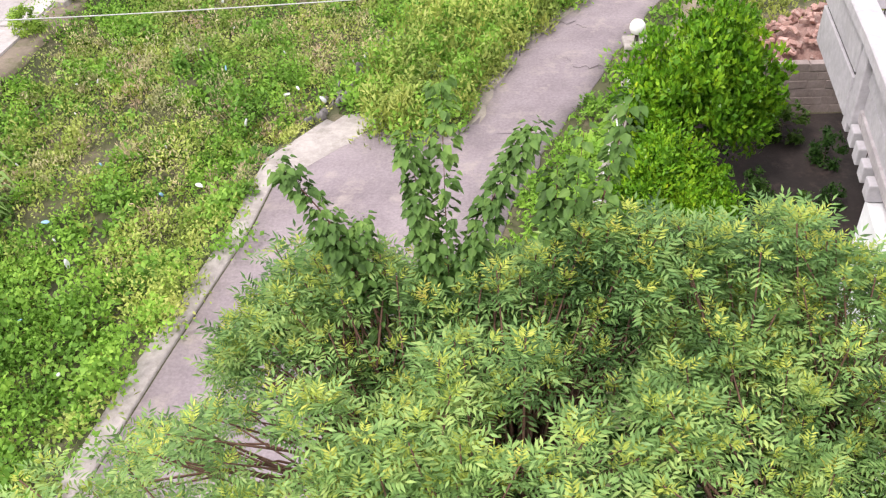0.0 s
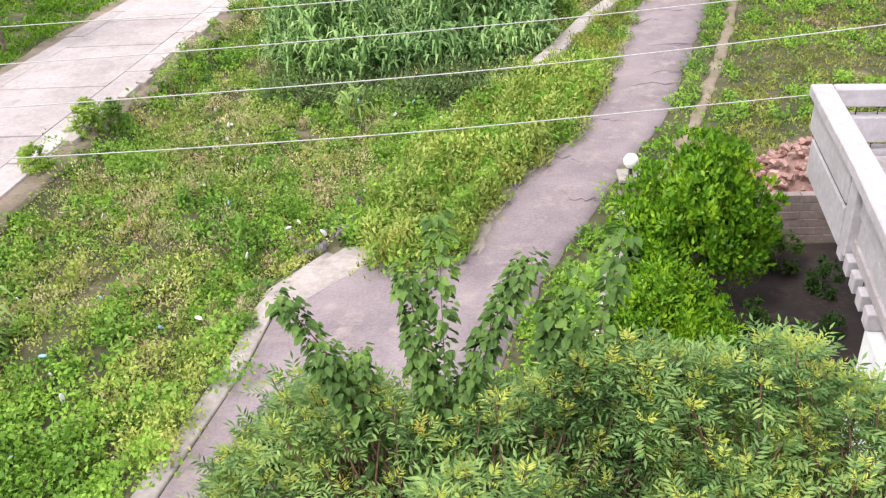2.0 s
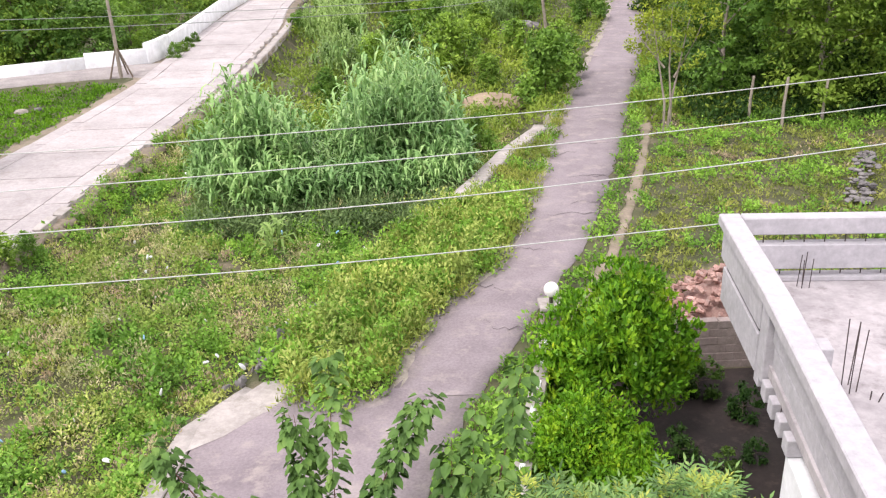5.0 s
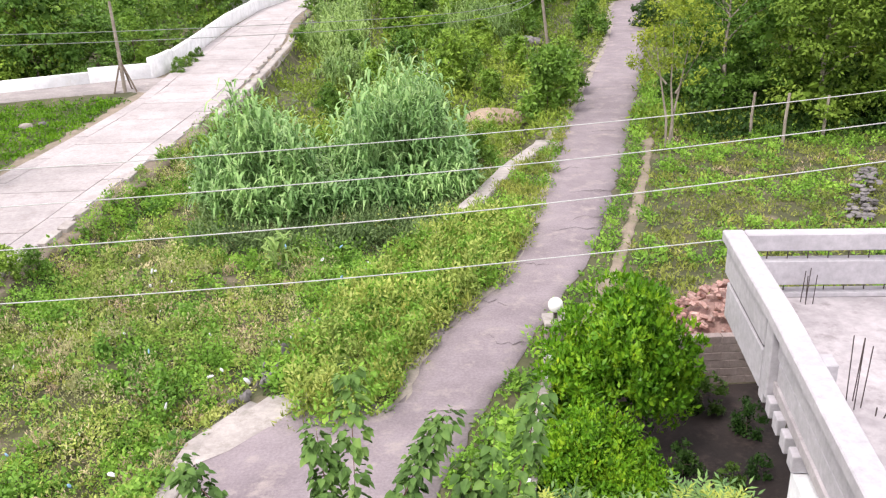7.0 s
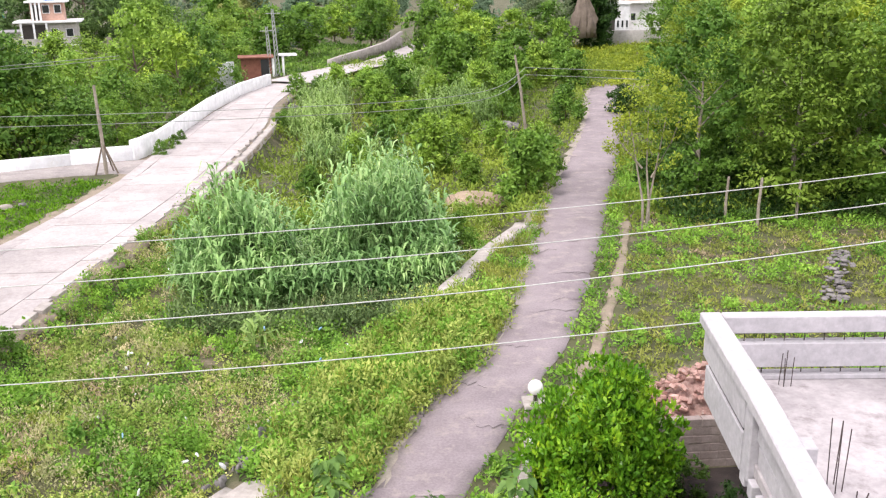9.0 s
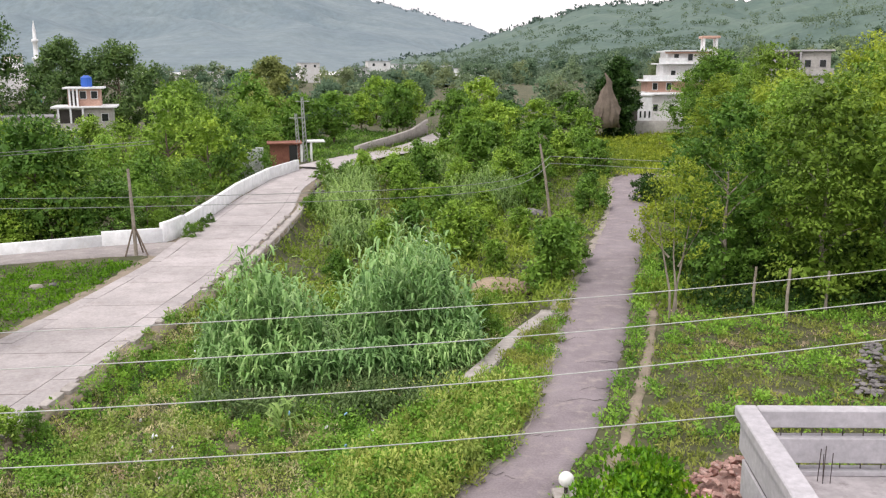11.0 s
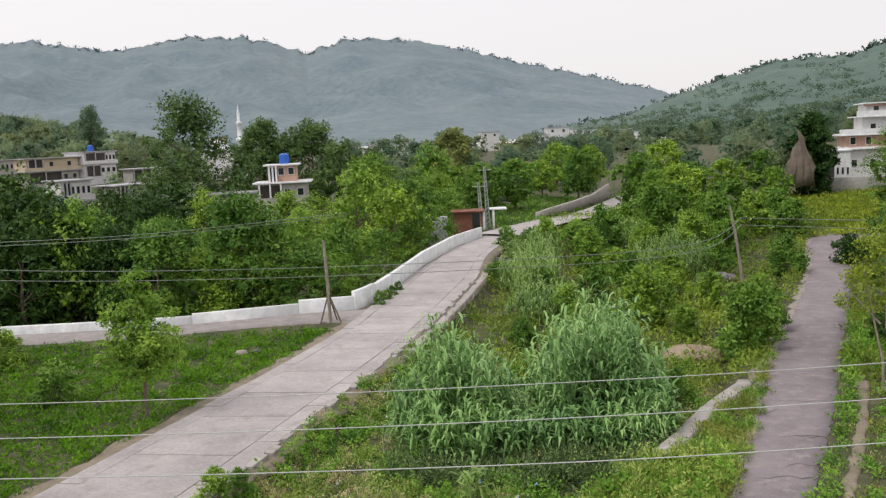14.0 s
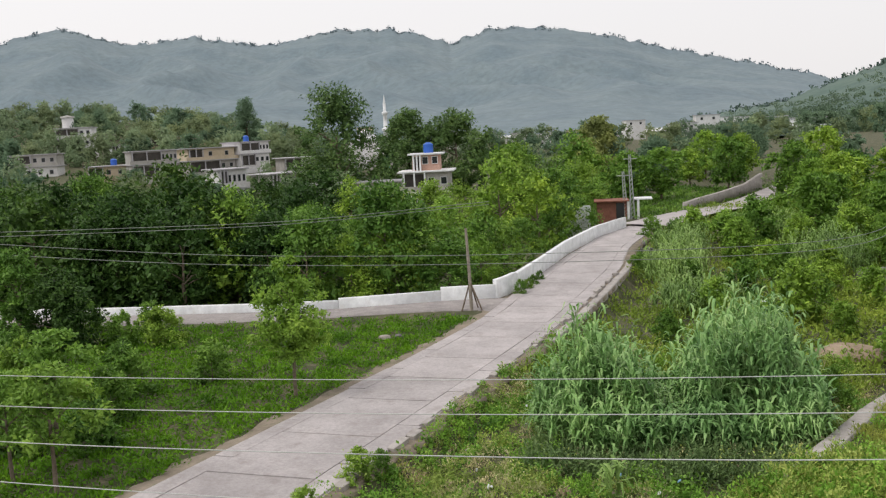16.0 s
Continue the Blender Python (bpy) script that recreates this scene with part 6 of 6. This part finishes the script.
g = ripple(x, y, 40, 1.6) > 0.1
stuff("verge_grass", "tall yellowish grass on the verge beside the path", "grass", mounds(704, x[~g], y[~g], wd[~g], tl[~g], 30, 0.15, 0.22, 0.9), L_GRASS)
stuff("verge_weeds", "bright green weeds on the verge beside the path", "weeds", mounds(705, x[g], y[g], wd[g], tl[g], 30, 0.10, 0.55), L_WEED)
# taller clumps that stand out of the verge and the field
x, y = fr.uniform(-4, 4, 640), fr.uniform(16.6, 28.5, 640)
ok = (x > wall_x(y) - 0.2) & (x < np.interp(y, (16.1,) + PL_Y, (-1.6,) + PL_X) - 0.2) & ((y > 18) | (x > -2.4))
x, y = x[ok], y[ok]
wd, tl = fr.uniform(0.25, 0.6, len(x)), fr.uniform(0.5, 1.15, len(x))
stuff("verge_herbs", "tall yellow-green herb clumps crowding the path verge", "weeds", mounds(712, x[::2], y[::2], wd[::2], tl[::2], 150, 0.13, 0.42, 0.4), L_HERB)
stuff("verge_thistles", "tall bright green leafy clumps on the path verge", "weeds", mounds(713, x[1::2], y[1::2], wd[1::2], tl[1::2] * 0.8, 150, 0.13, 0.5, 0.3), L_WEED)
# weeds between path and garden wall
x, y = fr.uniform(-1, 4, 1500), fr.uniform(3, 18, 1500)
ok = (x > path_r(y) + 0.1 + 0.2 * ripple(x, y, 51, 1.2)) & (x < np.interp(y, (3, 10, 16.9, 18), (0.2, 1.2, 3.0, 3.1)))
x, y = x[ok], y[ok]
stuff("wall_foot_weeds", "green weeds and grass along the foot of the garden wall", "weeds", mounds(710, x, y, fr.uniform(0.12, 0.3, len(x)), fr.uniform(0.1, 0.5, len(x)), 24, 0.12, 0.5), L_WEED)
# meadow right of the path: a band of weeds along the asphalt, drifts of weeds and worn grass beyond
x, y = fr.uniform(3, 34, 15000), fr.uniform(19, 52, 15000)
sidex = x - path_r(y)
ok = (sidex > 0.15 + 0.12 * ripple(x, y, 42, 1.0)) & ~((sidex > 0.68) & (sidex < 1.3 + 0.2 * ripple(x, y, 60, 1.3)) & (y < 41)) & ~((x > 6) & (y < 20)) & (x < 0.72 * y + 4) & ((y < 38.5) | (sidex < 2.5))
x, y, sidex = x[ok], y[ok], sidex[ok]
tone = 0.8 * ripple(x, y, 43, 4) + 0.7 * ripple(x, y, 44, 1.5) + fr.normal(size=len(x)) * 0.25 + 1.6 * (sidex < 0.7) + np.interp(y, (20, 33, 38, 42), (0.1, 0.2, 0.6, 1.0))
wd, tl = fr.uniform(0.15, 0.42, len(x)), fr.uniform(0.06, 0.34, len(x))
g, w = tone > 0.6, (tone < -0.75) & (y > 30)
stuff("meadow_weeds", "bright green weeds in the meadow", "weeds", mounds(707, x[g], y[g], wd[g], tl[g] + 0.1, 20, 0.12, 0.55), L_WEED)
stuff("meadow_withered_grass", "withered tan grass patches under the grove edge", "grass", mounds(717, x[w], y[w], wd[w], tl[w] * 0.6, 14, 0.13, 0.3, 0.5), L_BROWN)
b = ~g & ~w & (ripple(x, y, 61, 2.2) > -0.55)
stuff("meadow_grass", "short yellow-green meadow grass beside the path", "grass", mounds(706, x[b], y[b], wd[b], tl[b] * 0.45, 12, 0.13, 0.36, 0.5), L_MEADOW)
# floor of the grove: its shade is put into the dark leaf colour
x, y = fr.uniform(13, 36, 3200), fr.uniform(37.5, 56, 3200)
ok = (x > path_r(y) + 2.6) & (x < 0.72 * y + 4)
x, y = x[ok], y[ok]
stuff("grove_undergrowth", "leafy undergrowth coloured dark for the shade on the grove floor", "weeds", mounds(718, x, y, fr.uniform(0.3, 0.6, len(x)), fr.uniform(0.2, 0.8, len(x)), 18, 0.2, 0.55, 0.3), L_DARK)
# lane-side lawn and farther rough growth
x, y = fr.uniform(-45, -13, 12000), fr.uniform(12, 55, 12000)
ok = (x < lane_l(y) - 0.8 + 0.3 * ripple(x, y, 45, 1.6)) & (y < white_wall_y(x) - np.interp(x, (-60, -24, -15), (3.2, 3.3, 4.2)) - 0.7)
x, y = x[ok], y[ok]
stuff("lane_grass", "green grass and low weeds beside the concrete lane", "grass", mounds(708, x, y, fr.uniform(0.2, 0.5, len(x)), 0.12 + 0.16 * np.abs(ripple(x, y, 46, 2.5)), 16, 0.16, 0.42, 0.4), L_LAWN)
x, y = fr.uniform(-12, 30, 11000), 38.5 + 85 * fr.uniform(0, 1, 11000) ** 1.25
ok = (x > lane_r(y) + 1.0) & ((x < path_l(y) - 0.4) | (x > path_r(y) + 0.3) | (y > 91)) & (ripple(x, y, 47, 6) > -0.6)
x, y = x[ok], y[ok]
stuff("valley_growth", "rough green growth on the valley floor", "weeds", mounds(709, x, y, fr.uniform(0.3, 0.8, len(x)), (0.15 + 0.7 * fr.uniform(0, 1, len(x))) * (1 + 0.9 * np.clip(ripple(x, y, 63, 7), 0, 1.2)) * np.where(x > path_r(y), 0.6, 1), 15, 0.24, 0.4, 0.5), leaf("valley_weeds", (0.10, 0.20, 0.03), (0.22, 0.36, 0.055), (0.35, 0.49, 0.09), 0.15, 0.3, 0.6))

x, y = fr.uniform(20, 44, 2400), fr.uniform(88, 136, 2400)
ok = (x > path_r(np.minimum(y, 92)) - 6) & (np.degrees(np.arctan2(x, y)) > 11.5) & (np.degrees(np.arctan2(x, y)) < 18.5)
x, y = x[ok], y[ok]
stuff("rise_growth", "yellow-green rough growth on the rise below the white house", "weeds", mounds(719, x, y, fr.uniform(0.4, 1.0, len(x)), fr.uniform(0.2, 0.9, len(x)), 22, 0.3, 0.5, 0.4), L_YELLOW)

x, y = fr.uniform(-17, 16, 2200), fr.uniform(97, 152, 2200)
mid_x = np.interp(y, (96, 102, 110, 119, 128, 136, 150, 170), (-8.6, -6.6, -3.2, 0.2, 3.2, 5.2, 8.5, 14))
ok = (np.abs(x - mid_x - 0.2) > 3.1) & ~((x < -7) & (y < 104))
x, y = x[ok], y[ok]
stuff("far_lane_growth", "low green growth beside the far lane", "weeds", mounds(721, x, y, fr.uniform(0.4, 1.1, len(x)), fr.uniform(0.15, 0.7, len(x)), 18, 0.32, 0.5, 0.4), L_MIDWOOD)

# ---- slabs of the concrete lane ----
lane = tagged(new("concrete_lane", mesh("concrete_lane", [(lane_l(q) + 0.03, q, 0.02) if s == 0 else (lane_r(q) - 0.03, q, 0.02) for q in np.arange(10, 103, 3.0) for s in (0, 1)], [[2 * k, 2 * k + 1, 2 * k + 3, 2 * k + 2] for k in range(30)], M_WALLCON)), "pale concrete lane of cast slabs with cracked joints", "road", kind="structure")
yq = 10.0
while yq < 101:
    y1 = yq + prng.uniform(3.0, 4.6)
    for left, right in ((0.0, 0.14), (0.14, 0.83), (0.83, 1.0)):
        ya, yb = yq, y1
        if right - left < 0.3:
            ya, yb = yq + 1.4, y1 + 1.4
        edge = prng.uniform(-0.02, 0.012)
        u0, u1 = left + (edge if left == 0 else 0.0022), right + (edge if right == 1 else -0.0022)
        g = 0.014
        jb = prng.uniform(-0.009, 0.009)
        tilt = prng.uniform(-0.1, 0.1)
        steps = np.linspace(u0, u1, 7)
        rim = [(float(lane_l(ya) + (lane_r(ya) - lane_l(ya)) * u), ya + g + 0.03 * prng.uniform() + tilt * (u - 0.5)) for u in steps]
        rim += [(float(lane_l(yb) + (lane_r(yb) - lane_l(yb)) * u), yb - g - 0.03 * prng.uniform() + tilt * (u - 0.5)) for u in steps[::-1]]
        cx, cy = sum(p[0] for p in rim) / 14, sum(p[1] for p in rim) / 14
        vs = [(px, py, 0.0) for px, py in rim] + [(cx + (px - cx) * 0.996, cy + (py - cy) * 0.996, 0.075 + jb) for px, py in rim]
        me = bpy.data.meshes.new("slab")
        me.from_pydata(vs, [], [list(range(14, 28))] + [[k, (k + 1) % 14, 14 + (k + 1) % 14, 14 + k] for k in range(14)])
        me.materials.append(M_SLAB)
        part("slab", me, lane)
    yq = y1

# broken kerb blocks along the lane's edge over the field
krng = np.random.default_rng(91)
bm = one_box(-0.5, 0.5, -0.5, 0.5, -0.5, 0.5, bevel=0.12)
for vv in bm.verts:
    vv.co += Vector((noise.noise(vv.co * 2.3), noise.noise(vv.co * 2.3 + Vector((4, 0, 0))), noise.noise(vv.co * 2.3 + Vector((0, 7, 0))))) * 0.16
bm.to_mesh(kerb_mesh := bpy.data.meshes.new("kerb_block")), bm.free()
kerb_mesh.materials.append(M_WALLCON)
kerb = thing("lane_kerb", "broken row of rough concrete kerb blocks along the lane", "kerb", kind="structure")
yk = 22.0
while yk < 66:
    ln = krng.uniform(0.3, 1.1)
    if krng.uniform() < 0.5:
        ym = yk + ln / 2
        lift = krng.uniform(0.02, 0.12) + 0.08 * (ym > 46)
        part("kerb_block", kerb_mesh, kerb).matrix_basis = Matrix.LocRotScale((float(lane_r(ym)) + 0.1 + krng.uniform(-0.08, 0.1), ym, lift / 2 + 0.02), Euler((krng.uniform(-0.08, 0.08), krng.uniform(-0.1, 0.1), krng.uniform(-0.1, 0.1) - 0.1)), (krng.uniform(0.25, 0.45), ln * 0.96, lift + 0.1))
    yk += ln + krng.uniform(0.0, 0.3)

# jagged cracks across the asphalt
M_CRACK = surface("dark_crack_fill", (0.07, 0.06, 0.062), (0.13, 0.11, 0.11), 3, 30, 0.95, 0.4)
crng = np.random.default_rng(93)
for yc, ua, ub in ((27.2, 0.3, 0.98), (28.1, 0.55, 1.0), (30.9, 0.35, 0.95), (31.3, 0.6, 0.98), (24.6, 0.05, 0.5), (35.4, 0.2, 0.9), (22.1, 0.02, 0.45), (39.5, 0.4, 1.0), (20.2, 0.5, 0.97), (33.4, 0.03, 0.4), (44.0, 0.1, 0.8)):
    us = np.linspace(ua, ub, 9)
    yy = yc + np.cumsum(crng.normal(0, 0.12, 9))
    wide = np.concatenate([[0.003], crng.uniform(0.008, 0.022, 7), [0.003]])
    top = [(float(path_l(q) + (path_r(q) - path_l(q)) * u), q + w, 0.079) for u, q, w in zip(us, yy, wide)]
    low = [(float(path_l(q) + (path_r(q) - path_l(q)) * u), q - w, 0.079) for u, q, w in zip(us, yy, wide)]
    me = bpy.data.meshes.new("asphalt_crack")
    me.from_pydata(top + low, [], [[k, 9 + k, 10 + k, k + 1] for k in range(8)])
    me.materials.append(M_CRACK)
    tagged(new("asphalt_crack", me), "dark jagged crack across the worn asphalt path", "crack", kind="structure")
